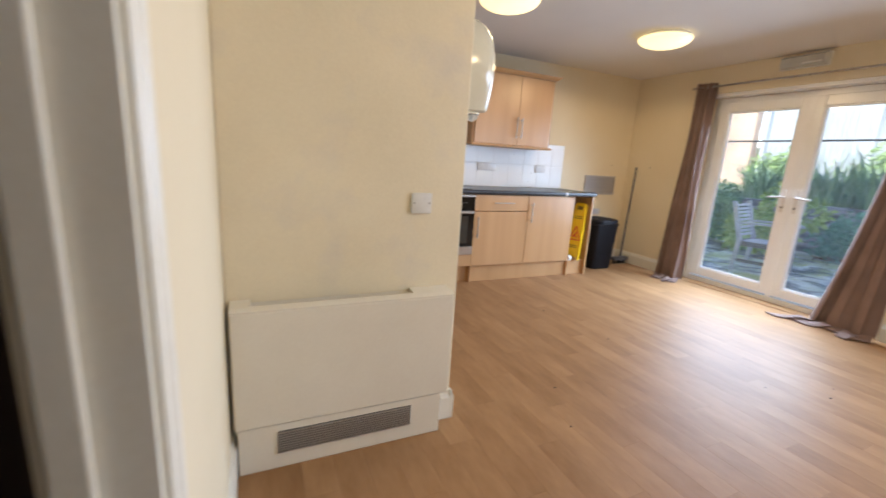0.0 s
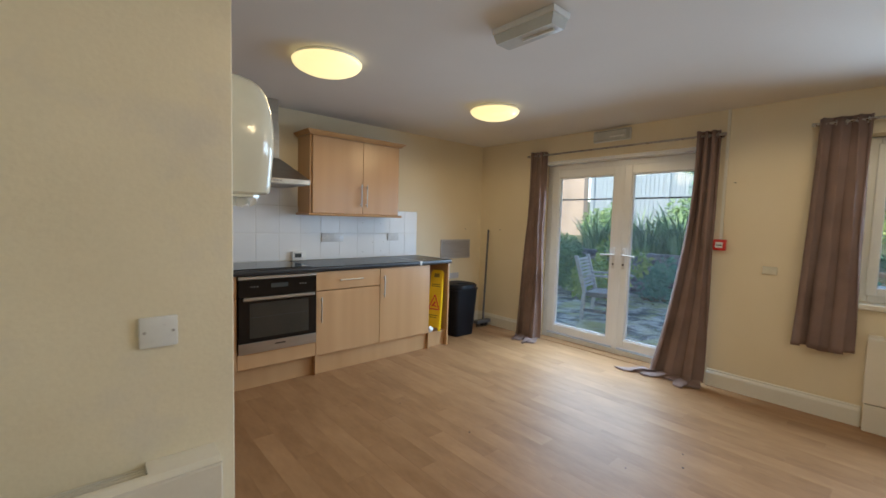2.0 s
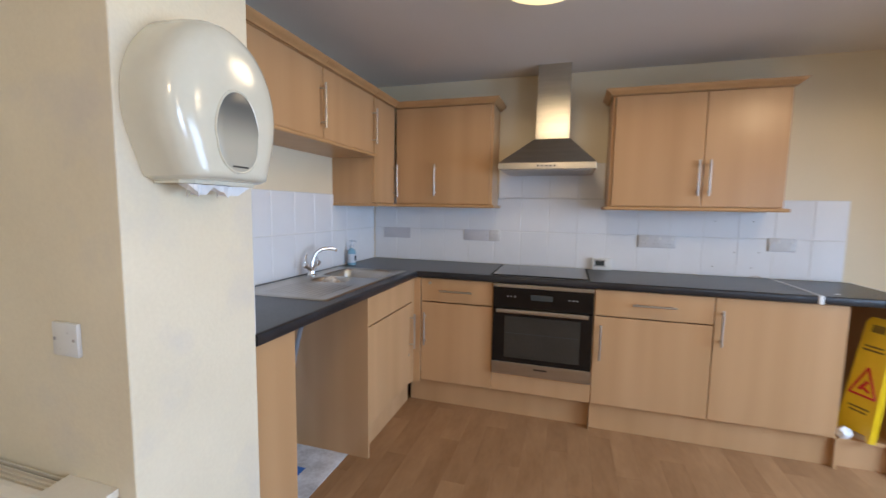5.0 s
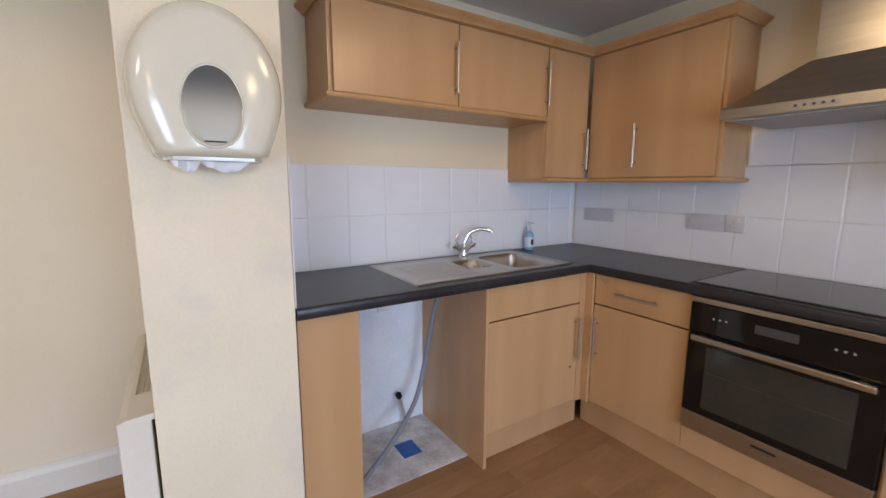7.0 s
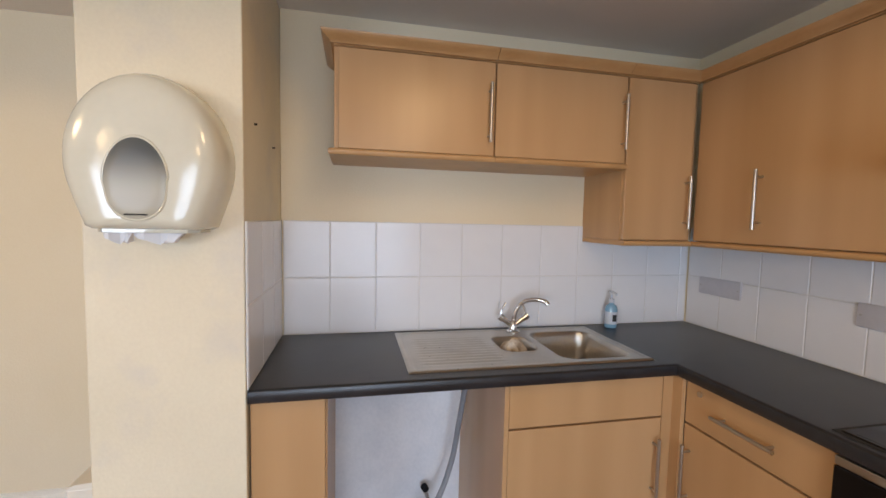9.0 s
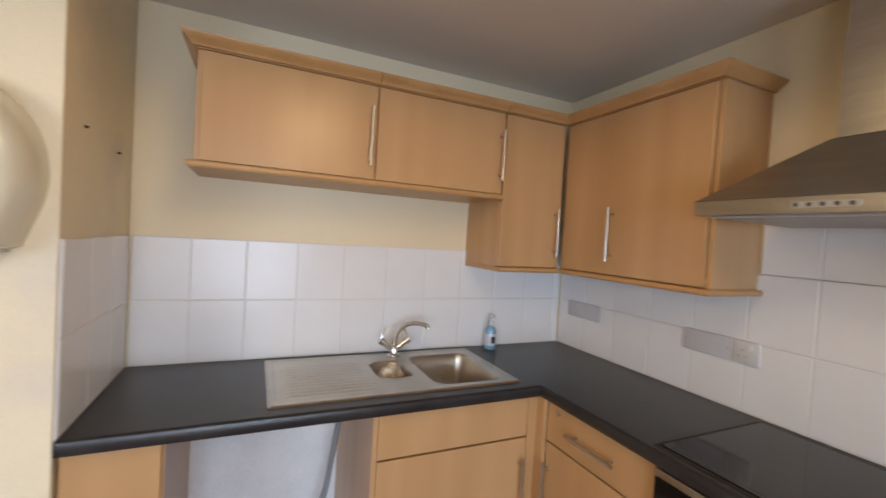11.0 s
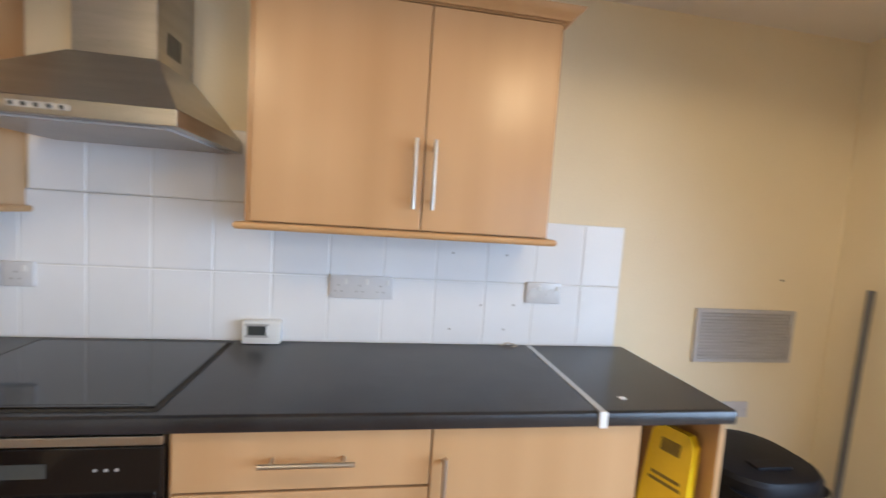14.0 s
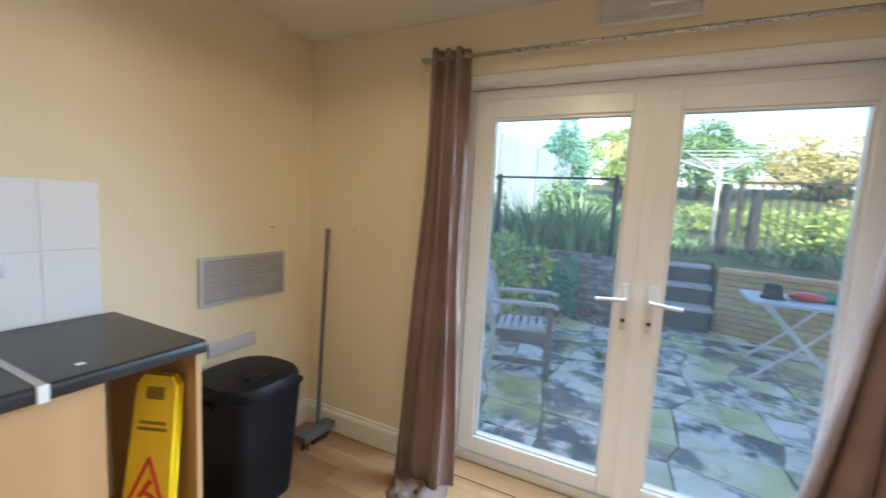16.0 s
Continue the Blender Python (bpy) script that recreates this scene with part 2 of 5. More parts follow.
def cyl(bm, a, b, r, seg=14, r2=None):
    a, b = Vector(a), Vector(b)
    m = Matrix.Translation((a + b) / 2) @ (b - a).to_track_quat("Z", "Y").to_matrix().to_4x4()
    bmesh.ops.create_cone(bm, cap_ends=True, segments=seg, radius1=r, radius2=r if r2 is None else r2, depth=(b - a).length, matrix=m)
    return bm


def ball(bm, c, r, sub=2, scale=(1, 1, 1)):
    bmesh.ops.create_icosphere(bm, subdivisions=sub, radius=r, matrix=Matrix.Translation(c) @ Matrix.Diagonal((*scale, 1)))
    return bm


def curve_points(pts, n=8):
    """A smooth line through the points."""
    pts = [Vector(p) for p in pts]
    ext = [2 * pts[0] - pts[1]] + pts + [2 * pts[-1] - pts[-2]]
    out = []
    for i in range(1, len(ext) - 2):
        p0, p1, p2, p3 = ext[i - 1:i + 3]
        for k in range(n):
            t = k / n
            out.append(0.5 * (2 * p1 + (p2 - p0) * t + (2 * p0 - 5 * p1 + 4 * p2 - p3) * t * t + (3 * p1 - p0 - 3 * p2 + p3) * t ** 3))
    return out + [pts[-1]]


def tube(bm, pts, r, seg=10, smooth=True, r2=None):
    pts = curve_points(pts) if smooth else [Vector(p) for p in pts]
    rings, side = [], None
    for i, p in enumerate(pts):
        d = (pts[min(i + 1, len(pts) - 1)] - pts[max(i - 1, 0)]).normalized()
        side = d.orthogonal().normalized() if side is None else (side - d * side.dot(d)).normalized()
        up = d.cross(side)
        rad = r if r2 is None else r + (r2 - r) * i / (len(pts) - 1)
        rings.append([bm.verts.new(p + rad * (math.cos(k * math.tau / seg) * side + math.sin(k * math.tau / seg) * up)) for k in range(seg)])
    for u, w in zip(rings, rings[1:]):
        for k in range(seg):
            bm.faces.new((u[k], u[(k + 1) % seg], w[(k + 1) % seg], w[k]))
    bm.faces.new(rings[0][::-1])
    bm.faces.new(rings[-1])
    return bm


def loft(bm, loops, cap=True):
    rings = [[bm.verts.new(p) for p in loop] for loop in loops]
    n = len(rings[0])
    for u, w in zip(rings, rings[1:]):
        for k in range(n):
            bm.faces.new((u[k], u[(k + 1) % n], w[(k + 1) % n], w[k]))
    if cap:
        bm.faces.new(rings[0][::-1])
        bm.faces.new(rings[-1])
    return bm


def prism(bm, outline, axis, a, b):
    """An outline of pairs in the two other axes (in the order of x, y, z), drawn out along an axis from a to b."""
    put = {"x": lambda u, v, w: (w, u, v), "y": lambda u, v, w: (u, w, v), "z": lambda u, v, w: (u, v, w)}[axis]
    return loft(bm, [[put(u, v, w) for u, v in outline] for w in (a, b)])


def lathe(bm, c, profile, seg=32):
    return loft(bm, [[(c[0] + r * math.cos(k * math.tau / seg), c[1] + r * math.sin(k * math.tau / seg), z) for k in range(seg)] for r, z in profile])


def thing(name, at, label, category, group="", kind=""):
    ob = new(name)
    ob.empty_display_size = 0.1
    ob.location = at
    return tagged(ob, label, category, group, kind)


def mesh_of(bm, name, mat, origin=(0, 0, 0), smooth=False):
    bmesh.ops.translate(bm, vec=-Vector(origin), verts=bm.verts)
    bmesh.ops.recalc_face_normals(bm, faces=bm.faces)
    me = bpy.data.meshes.new(name)
    bm.to_mesh(me)
    bm.free()
    me.materials.append(mat)
    if smooth:
        me.shade_smooth()
        me.set_sharp_from_angle(angle=radians(38))
    return me


def root_place(ob):
    p = Vector((0, 0, 0))
    while ob:
        p += ob.location
        ob = ob.parent
    return p


def part(name, bm, mat, parent, label="", smooth=False, kind=""):
    """Links a bmesh, drawn in the world's metres, as one mesh under a thing or a part."""
    ob = new(name, mesh_of(bm, name, mat, root_place(parent), smooth))
    ob.parent = parent
    return tagged(ob, label, kind=kind)


def solid(name, bm, mat, label, category, kind="", group="", smooth=False, origin=None):
    """A thing, or a piece of the setting, that is one mesh."""
    if origin is None:
        lo = [min(v.co[i] for v in bm.verts) for i in range(3)]
        hi = [max(v.co[i] for v in bm.verts) for i in range(3)]
        origin = ((lo[0] + hi[0]) / 2, (lo[1] + hi[1]) / 2, lo[2])
    ob = new(name, mesh_of(bm, name, mat, origin, smooth))
    ob.location = origin
    return tagged(ob, label, category, group, kind)


def B():
    return bmesh.new()


# ---- the setting: floor, walls, ceiling ----
H = 2.27
EX, NY, WX, SX = 4.45, 4.0, 0.25, -0.06
SOUTH = -2.6
D0, D1, DH = 1.35, 3.085, 2.005      # garden door opening
W0, W1, WS, WH = -1.3, 0.50, 0.83, 1.97   # window opening
H0, H1, HH = -0.33, 0.515, 2.03      # doorway to the hall

floor = solid("floor", box(B(), (SX - 0.2, SOUTH, -0.12), (EX, NY, -0.004)), M["subfloor"], "worn oak-effect plank floor with a dull sheen", "floor", "structure")
ceiling = solid("ceiling", box(B(), (-1.6, SOUTH - 0.2, H), (EX + 0.3, NY + 0.2, H + 0.15)), M["ceiling"], "plain matt off-white ceiling", "ceiling", "structure")
wall_north = solid("wall_north", box(B(), (SX - 0.2, NY, -0.12), (EX + 0.3, NY + 0.2, H)), M["wall"], "cream painted wall behind the kitchen units", "wall", "structure")
wall_west = solid("wall_west", box(B(), (SX, 1.97, -0.12), (WX, NY, H)), M["wall"], "cream painted wall behind the sink", "wall", "structure")
wall_pier = solid("wall_pier", box(B(), (SX, 1.57, -0.12), (0.84, 1.968, H), 0.004), M["pier"], "scuffed cream wall pier beside the kitchen", "wall", "structure")
bm = B()
box(bm, (SX - 0.096, H1, -0.12), (SX, NY, H))
box(bm, (SX - 0.096, SOUTH, -0.12), (SX, H0, H))
box(bm, (SX - 0.096, H0, HH), (SX, H1, H))
wall_hall = solid("wall_hall", bm, M["wall"], "cream painted wall with a doorway to the hall", "wall", "structure")
bm = B()
ET = EX + 0.3
box(bm, (EX, D1, -0.12), (ET, NY, H))
box(bm, (EX, W1, -0.12), (ET, D0, H))
box(bm, (EX, SOUTH, -0.12), (ET, W0, H))
box(bm, (EX, D0, DH), (ET, D1, H))
box(bm, (EX, W0, WH), (ET, W1, H))
box(bm, (EX, W0, -0.12), (ET, W1, WS))
box(bm, (EX, D0, -0.12), (ET, D1, -0.01))
wall_east = solid("wall_east", bm, M["wall"], "cream painted outer wall with garden doors and window", "wall", "structure")
wall_south = solid("wall_south", box(B(), (SX - 0.2, SOUTH - 0.2, -0.12), (EX + 0.3, SOUTH, H)), M["wall"], "plain cream painted end wall", "wall", "structure")
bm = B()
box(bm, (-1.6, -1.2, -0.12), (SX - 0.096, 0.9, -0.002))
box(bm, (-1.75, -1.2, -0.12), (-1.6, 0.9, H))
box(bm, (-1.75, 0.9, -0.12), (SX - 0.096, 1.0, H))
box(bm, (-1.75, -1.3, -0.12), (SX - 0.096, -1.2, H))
wall_corridor = solid("wall_corridor", bm, M["hall"], "hall beyond the doorway, its dimness put into near-black walls", "wall", "structure")

# unseen storey, added so that its shadow covers patio and retaining walls
shade_storey = thing("shade_storey", (2.0, 0.7, H + 0.15), "unseen brick storey and roof, added to shade the garden", "house", kind="structure")
part("wall", box(B(), (-4.0, -6.0, H + 0.155), (ET, NY + 2.0, 4.9)), M["outer"], shade_storey)
part("roof", prism(B(), [(-4.3, 4.902), (ET + 0.35, 4.902), (0.4, 6.6)], "y", -6.2, NY + 2.2), M["roof"], shade_storey)
# doorway lining and moulded architrave
door_1 = thing("door_1", (SX, H1, 0), "white painted door lining and moulded architrave", "door frame", kind="structure")
part("door_lining", box(box(box(B(), (SX - 0.098, H1 - 0.025, 0), (SX + 0.002, H1 - 0.001, HH)), (SX - 0.098, H0 + 0.001, 0), (SX + 0.002, H0 + 0.025, HH)), (SX - 0.098, H0, HH - 0.025), (SX + 0.002, H1, HH - 0.001)), M["gloss"], door_1)
for y0, y1 in ((H1 - 0.038, H1 - 0.0255), (H0 + 0.0255, H0 + 0.038)):
    part("door_stop", box(B(), (SX - 0.085, y0, 0), (SX - 0.05, y1, HH - 0.026), 0.003), M["gloss"], door_1)
prof = [(0.0, 0.0), (0.010, 0.0), (0.013, 0.004), (0.012, 0.022), (0.016, 0.028), (0.018, 0.036), (0.016, 0.050), (0.010, 0.055), (0.0, 0.056)]
part("architrave", prism(B(), [(SX + u, H1 - 0.012 + v) for u, v in prof], "z", 0, HH + 0.1), M["gloss"], door_1)
part("architrave", prism(B(), [(SX + u, H0 + 0.012 - v) for u, v in prof], "z", 0, HH + 0.1), M["gloss"], door_1)
part("architrave", prism(B(), [(SX + u + 0.001, HH - 0.012 + v) for u, v in prof], "y", H0 + 0.012, H1 - 0.012), M["gloss"], door_1)

SKIRT = [(0, 0), (0.018, 0), (0.018, 0.105), (0.014, 0.118), (0.009, 0.124), (0.008, 0.138), (0, 0.142)]


def skirting(along, wall, way, a, b):
    """A moulded board along x or y on the wall at that coordinate; way: +1 or -1, into the room."""
    bm = B()
    if along == "y":
        prism(bm, [(wall + way * u, z) for u, z in SKIRT], "y", a, b)
    else:
        loft(bm, [[(w, wall + way * u, z) for u, z in SKIRT] for w in (a, b)])
    return solid("baseboard", bm, M["gloss"], "cream gloss painted moulded skirting board", "skirting", "structure")


skirting("y", EX, -1, D1 + 0.01, NY - 0.02)
skirting("y", EX, -1, 0.41, D0 - 0.02)
skirting("x", NY, -1, 3.43, EX)
skirting("y", SX, 1, H1 + 0.046, 1.57)
skirting("y", SX, 1, SOUTH, H0 - 0.046)
skirting("x", 1.57, -1, 0.79, 0.84)
skirting("y", 0.84, 1, 1.552, 1.966)
skirting("x", SOUTH, 1, SX, EX)
skirting("y", EX, -1, SOUTH, -0.45)

# ---- garden doors ----
GX = 4.60
glass_door = thing("door_2", (GX, 2.2, 0), "pair of white plastic double-glazed garden doors, closed", "garden door", kind="structure")


def frame_ring(bm, x0, x1, y0, y1, z0, z1, w, bev=0.006):
    box(bm, (x0, y0, z0), (x1, y0 + w, z1), bev)
    box(bm, (x0, y1 - w, z0), (x1, y1, z1), bev)
    box(bm, (x0 + 0.001, y0 + w, z1 - w), (x1 - 0.001, y1 - w, z1), bev)
    box(bm, (x0 + 0.001, y0 + w, z0), (x1 - 0.001, y1 - w, z0 + w), bev)
    return bm


part("door_frame", frame_ring(B(), GX - 0.005, GX + 0.075, D0 + 0.012, D1 - 0.002, 0.0, 1.972, 0.055), M["upvc"], glass_door)
part("head_board", box(B(), (EX + 0.02, D0, 1.973), (ET, D1, DH - 0.001)), M["upvc"], glass_door)
part("sill", box(B(), (EX + 0.002, D0 + 0.003, -0.008), (GX - 0.006, D1 - 0.003, 0.004), 0.001), M["floor"], glass_door, "oak-effect threshold")
for y0, y1, side in ((2.203, 3.017, 1), (1.43, 2.197, -1)):
    leaf = part("door_leaf", frame_ring(B(), GX - 0.022, GX + 0.045, y0, y1, 0.075, 1.918, 0.088), M["upvc"], glass_door)
    part("glazing_bead", frame_ring(B(), GX - 0.012, GX + 0.035, y0 + 0.0885, y1 - 0.0885, 0.1635, 1.8295, 0.012, 0.003), M["upvc"], leaf)
    pane = part("pane", box(B(), (GX + 0.008, y0 + 0.094, 0.168), (GX + 0.014, y1 - 0.094, 1.825)), M["pane"], leaf)
    pane.visible_shadow = False
    hy = 2.2 + side * 0.052
    bm = B()
    box(bm, (GX - 0.032, hy - 0.014, 0.88), (GX - 0.022, hy + 0.014, 1.09), 0.003)
    cyl(bm, (GX - 0.065, hy, 1.02), (GX - 0.03, hy, 1.02), 0.009)
    tube(bm, [(GX - 0.062, hy, 1.02), (GX - 0.068, hy + side * 0.02, 1.02), (GX - 0.066, hy + side * 0.12, 1.012)], 0.009)
    part("handle", bm, M["lever"], leaf, "white lever handle", smooth=True)
    part("keyhole", cyl(B(), (GX - 0.038, hy, 0.925), (GX - 0.031, hy, 0.925), 0.009), M["slot"], leaf)
part("meeting_stile", box(B(), (GX - 0.028, 2.178, 0.06), (GX - 0.0225, 2.222, 1.916), 0.002), M["upvc"], glass_door)

# ---- window ----
window_1 = thing("window_1", (GX, W0, WS), "white plastic casement window with deep sill", "window", kind="structure")
part("window_frame", frame_ring(B(), GX, GX + 0.07, W0 + 0.002, W1 - 0.002, WS + 0.002, WH - 0.002, 0.06), M["upvc"], window_1)
part("casement", frame_ring(B(), GX - 0.02, GX + 0.05, W0 + 0.05, W1 - 0.05, WS + 0.05, WH - 0.05, 0.055), M["upvc"], window_1)
pane = part("pane", box(B(), (GX + 0.012, W0 + 0.10, WS + 0.10), (GX + 0.018, W1 - 0.10, WH - 0.10)), M["pane"], window_1)
pane.visible_shadow = False
part("window_sill", box(B(), (EX - 0.03, W0 - 0.03, WS - 0.03), (EX - 0.001, W1 + 0.03, WS + 0.006), 0.006), M["gloss"], window_1)
part("window_board", box(B(), (EX, W0 + 0.003, WS + 0.001), (GX - 0.001, W1 - 0.003, WS + 0.007)), M["gloss"], window_1)

# ---- kitchen ----


def north(s, d, z):
    return (s, NY - d, z)


def west(s, d, z):
    return (WX + d, s, z)


def kbox(bm, at, a, b, bev=0.0):
    return box(bm, at(*a), at(*b), bev)


def bar_handle(at, d, a, b, parent):
    """A round bar on two posts, from a to b on the face at depth d."""
    (s0, z0), (s1, z1) = a, b
    bm = B()
    cyl(bm, at(s0, d + 0.032, z0), at(s1, d + 0.032, z1), 0.0062)
    for t in (0.12, 0.88):
        s, z = s0 + (s1 - s0) * t, z0 + (z1 - z0) * t
        cyl(bm, at(s, d, z), at(s, d + 0.032, z), 0.0045, 10)
    return part("handle", bm, M["handle"], parent, "satin metal bar handle", smooth=True)


def carcass(at, s0, s1, d, z0, z1, parent, top=True):
    t = 0.016
    pieces = [("side_panel", (s0, 0.002, z0), (s0 + t, d, z1)), ("side_panel", (s1 - t, 0.002, z0), (s1, d, z1)), ("bottom_panel", (s0 + t, 0.002, z0), (s1 - t, d - 0.001, z0 + t)), ("back_panel", (s0 + t, 0.002, z0 + t), (s1 - t, 0.010, z1 - t))]
    if top:
        pieces.append(("top_panel", (s0 + t, 0.002, z1 - t), (s1 - t, d - 0.001, z1)))
    for name, a, b in pieces:
        part(name, kbox(B(), at, a, b), M["beech"], parent)


def front(name, at, s0, s1, d, z0, z1, parent, bar=None):
    ob = part(name, kbox(B(), at, (s0 + 0.0008, d - 0.018, z0 + 0.0008), (s1 - 0.0008, d, z1 - 0.0008), 0.002), M["beech"], parent)
    if bar:
        bar_handle(at, d, *bar, ob)
    return ob


def base_unit(at, s0, s1, d, label, drawer, bar, dbar=None, top=True):
    u = thing("base_cabinet", at((s0 + s1) / 2, 0.3, 0.16), label, "cabinet", "kitchen base cabinets")
    carcass(at, s0, s1, d - 0.019, 0.16, 0.870, u, top)
    if drawer:
        front("drawer", at, s0, s1, d, 0.712, 0.866, u, dbar)
        front("door", at, s0, s1, d, 0.17, 0.706, u, bar)
    else:
        front("door", at, s0, s1, d, 0.17, 0.866, u, bar)
    return u


ND, WD = 0.545, 0.57
drawer_unit = base_unit(north, 0.865, 1.345, ND, "beech-effect base cabinet with drawer, beside the oven", True, ((0.895, 0.42), (0.895, 0.64)), ((1.0, 0.79), (1.21, 0.79)))
part("lock", cyl(B(), north(0.925, ND - 0.004, 0.835), north(0.925, ND + 0.004, 0.835), 0.010), M["handle"], drawer_unit)
base_unit(north, 1.95, 2.563, ND, "beech-effect base cabinet with drawer and door", True, ((1.985, 0.45), (1.985, 0.66)), ((2.15, 0.792), (2.373, 0.792)))
base_unit(north, 2.566, 3.155, ND, "beech-effect base cabinet with one tall door", False, ((2.597, 0.60), (2.597, 0.80)))
sink_unit = base_unit(west, 2.793, 3.395, WD, "beech-effect sink base cabinet with false drawer front", True, ((3.365, 0.41), (3.365, 0.64)), top=False)
part("side_panel", kbox(B(), west, (2.776, 0.002, 0.0), (2.792, WD, 0.870)), M["beech"], sink_unit)
part("lock", cyl(B(), west(3.345, WD - 0.004, 0.37), west(3.345, WD + 0.004, 0.37), 0.008), M["handle"], sink_unit)

filler = thing("filler_panel", (0.5, 2.08, 0), "beech-effect filler panel at the end of the worktop", "panel")
part("panel", kbox(B(), west, (1.974, WD - 0.02, 0.0), (2.19, WD, 0.870), 0.002), M["beech"], filler)
part("panel", kbox(B(), west, (2.18, 0.002, 0.0), (2.196, WD - 0.021, 0.870)), M["beech"], filler)
post = thing("corner_post", (0.83, 3.43, 0.16), "beech-effect corner post between the two cabinet runs", "panel")
part("post", box(box(B(), (0.80, 3.397, 0.16), (0.819, 3.455, 0.868)), (0.8195, 3.438, 0.16), (0.863, 3.455, 0.868)), M["beech"], post)

oven_case = thing("oven_housing", (1.65, 3.7, 0), "beech-effect housing panels round the built-in oven", "cabinet", "kitchen base cabinets")
part("panel", kbox(B(), north, (1.347, ND - 0.018, 0.17), (1.945, ND, 0.288), 0.002), M["beech"], oven_case)
part("side_panel", kbox(B(), north, (1.9455, 0.002, 0.0), (1.9495, ND - 0.005, 0.868)), M["beech"], oven_case)
oven = thing("oven", (1.645, 3.7, 0.29), "built-in steel and black glass electric oven", "oven")
part("body", kbox(B(), north, (1.365, 0.02, 0.295), (1.925, ND, 0.862)), M["steel"], oven)
door_o = part("door", kbox(B(), north, (1.350, ND + 0.001, 0.372), (1.941, ND + 0.024, 0.712), 0.003), M["dark_glass"], oven)
part("window", kbox(B(), north, (1.425, ND + 0.0245, 0.405), (1.874, ND + 0.0265, 0.668), 0.0008), M["oven_window"], door_o, "smoked oven window")
part("shelf", kbox(B(), north, (1.43, ND + 0.0266, 0.560), (1.868, ND + 0.0276, 0.564)), M["screen"], door_o)
part("lower_trim", kbox(B(), north, (1.350, ND + 0.001, 0.291), (1.941, ND + 0.022, 0.370), 0.002), M["steel"], oven)
part("nameplate", kbox(B(), north, (1.61, ND + 0.0222, 0.335), (1.69, ND + 0.0228, 0.345)), M["ink"], oven)
ctrl = part("control_panel", kbox(B(), north, (1.350, ND + 0.001, 0.715), (1.941, ND + 0.022, 0.842), 0.003), M["dark_glass"], oven)
part("top_trim", kbox(B(), north, (1.350, ND + 0.001, 0.844), (1.941, ND + 0.020, 0.866), 0.002), M["steel"], oven)
part("display", kbox(B(), north, (1.58, ND + 0.0222, 0.775), (1.71, ND + 0.0232, 0.808)), M["screen"], ctrl)
for k in range(6):
    s = 1.44 + k * 0.022 + (0.30 if k > 2 else 0)
    part("button", cyl(B(), north(s, ND + 0.022, 0.79), north(s, ND + 0.0232, 0.79), 0.004, 8), M["grey"], ctrl)
part("handle", box(box(kbox(B(), north, (1.375, ND + 0.045, 0.692), (1.916, ND + 0.06, 0.716), 0.005), north(1.40, ND + 0.02, 0.698), north(1.42, ND + 0.046, 0.710)), north(1.87, ND + 0.02, 0.698), north(1.89, ND + 0.046, 0.710)), M["steel"], door_o, "brushed steel bar handle")

end_bay = thing("end_shelf_unit", (3.29, 3.7, 0), "open beech-effect bay at the end of the run", "shelf unit")
part("side_panel", kbox(B(), north, (3.405, 0.002, 0.0), (3.424, ND, 0.869), 0.002), M["beech"], end_bay)
part("bottom_shelf", kbox(B(), north, (3.157, 0.002, 0.142), (3.404, ND - 0.03, 0.16)), M["beech"], end_bay)
part("side_panel", kbox(B(), north, (3.1565, 0.002, 0.0), (3.172, ND - 0.005, 0.16)), M["beech"], end_bay)
part("plinth", kbox(B(), north, (3.172, ND - 0.06, 0.0), (3.404, ND - 0.045, 0.141)), M["beech"], end_bay)
for a, b, d, at in ((0.775, 1.944, ND - 0.055, north), (1.952, 3.155, ND - 0.035, north), (2.795, 3.47, WD - 0.055, west)):
    solid("plinth", kbox(B(), at, (a, d - 0.016, 0.001), (b, d, 0.158)), M["beech"], "beech-effect plinth under the cabinets", "plinth", origin=at((a + b) / 2, d, 0.001))

# worktop with a rounded nose, cut out for the sink
WT0, WT1 = 0.872, 0.912
NOSE = [(0.0, WT0), (0.010, WT0), (0.013, WT0 + 0.006), (0.014, WT1 - 0.012), (0.011, WT1 - 0.004), (0.004, WT1), (0.0, WT1)]
SK = (0.305, 0.77, 2.475, 3.36)     # cut-out x, x, y, y
worktop = thing("worktop", (0.9, 3.6, WT0), "black laminate worktop with rounded front edge", "worktop")
NE, WE = 3.444, 0.831
for a, c in (((WX + 0.002, SK[3]), (WE, NY - 0.002)), ((WX + 0.002, 1.972), (WE, SK[2])), ((WX + 0.002, SK[2]), (SK[0], SK[3])), ((SK[1], SK[2]), (WE, SK[3])), ((WE, NE), (3.008, NY - 0.002))):
    part("top", box(B(), (*a, WT0), (*c, WT1)), M["worktop"], worktop)
part("edge", prism(B(), [(WE + u, z) for u, z in NOSE], "y", 1.972, NE), M["worktop"], worktop, smooth=True)
bm = B()
loft(bm, [[(x, NE - u, z) for u, z in NOSE] for x in (WE + 0.003, 3.008)])
part("edge", bm, M["worktop"], worktop, smooth=True)
worktop_b = thing("worktop", (3.2, 3.7, WT0), "short black laminate worktop end piece over the bay", "worktop")
part("top", box(B(), (3.030, NE, WT0), (3.428, NY - 0.002, WT1)), M["worktop"], worktop_b)
bm = B()
loft(bm, [[(x, NE - u, z) for u, z in NOSE] for x in (3.030, 3.428)])
part("edge", bm, M["worktop"], worktop_b, smooth=True)
joint = thing("joint_strip", (3.02, 3.7, WT1), "pale aluminium strip joining two worktops", "trim strip")
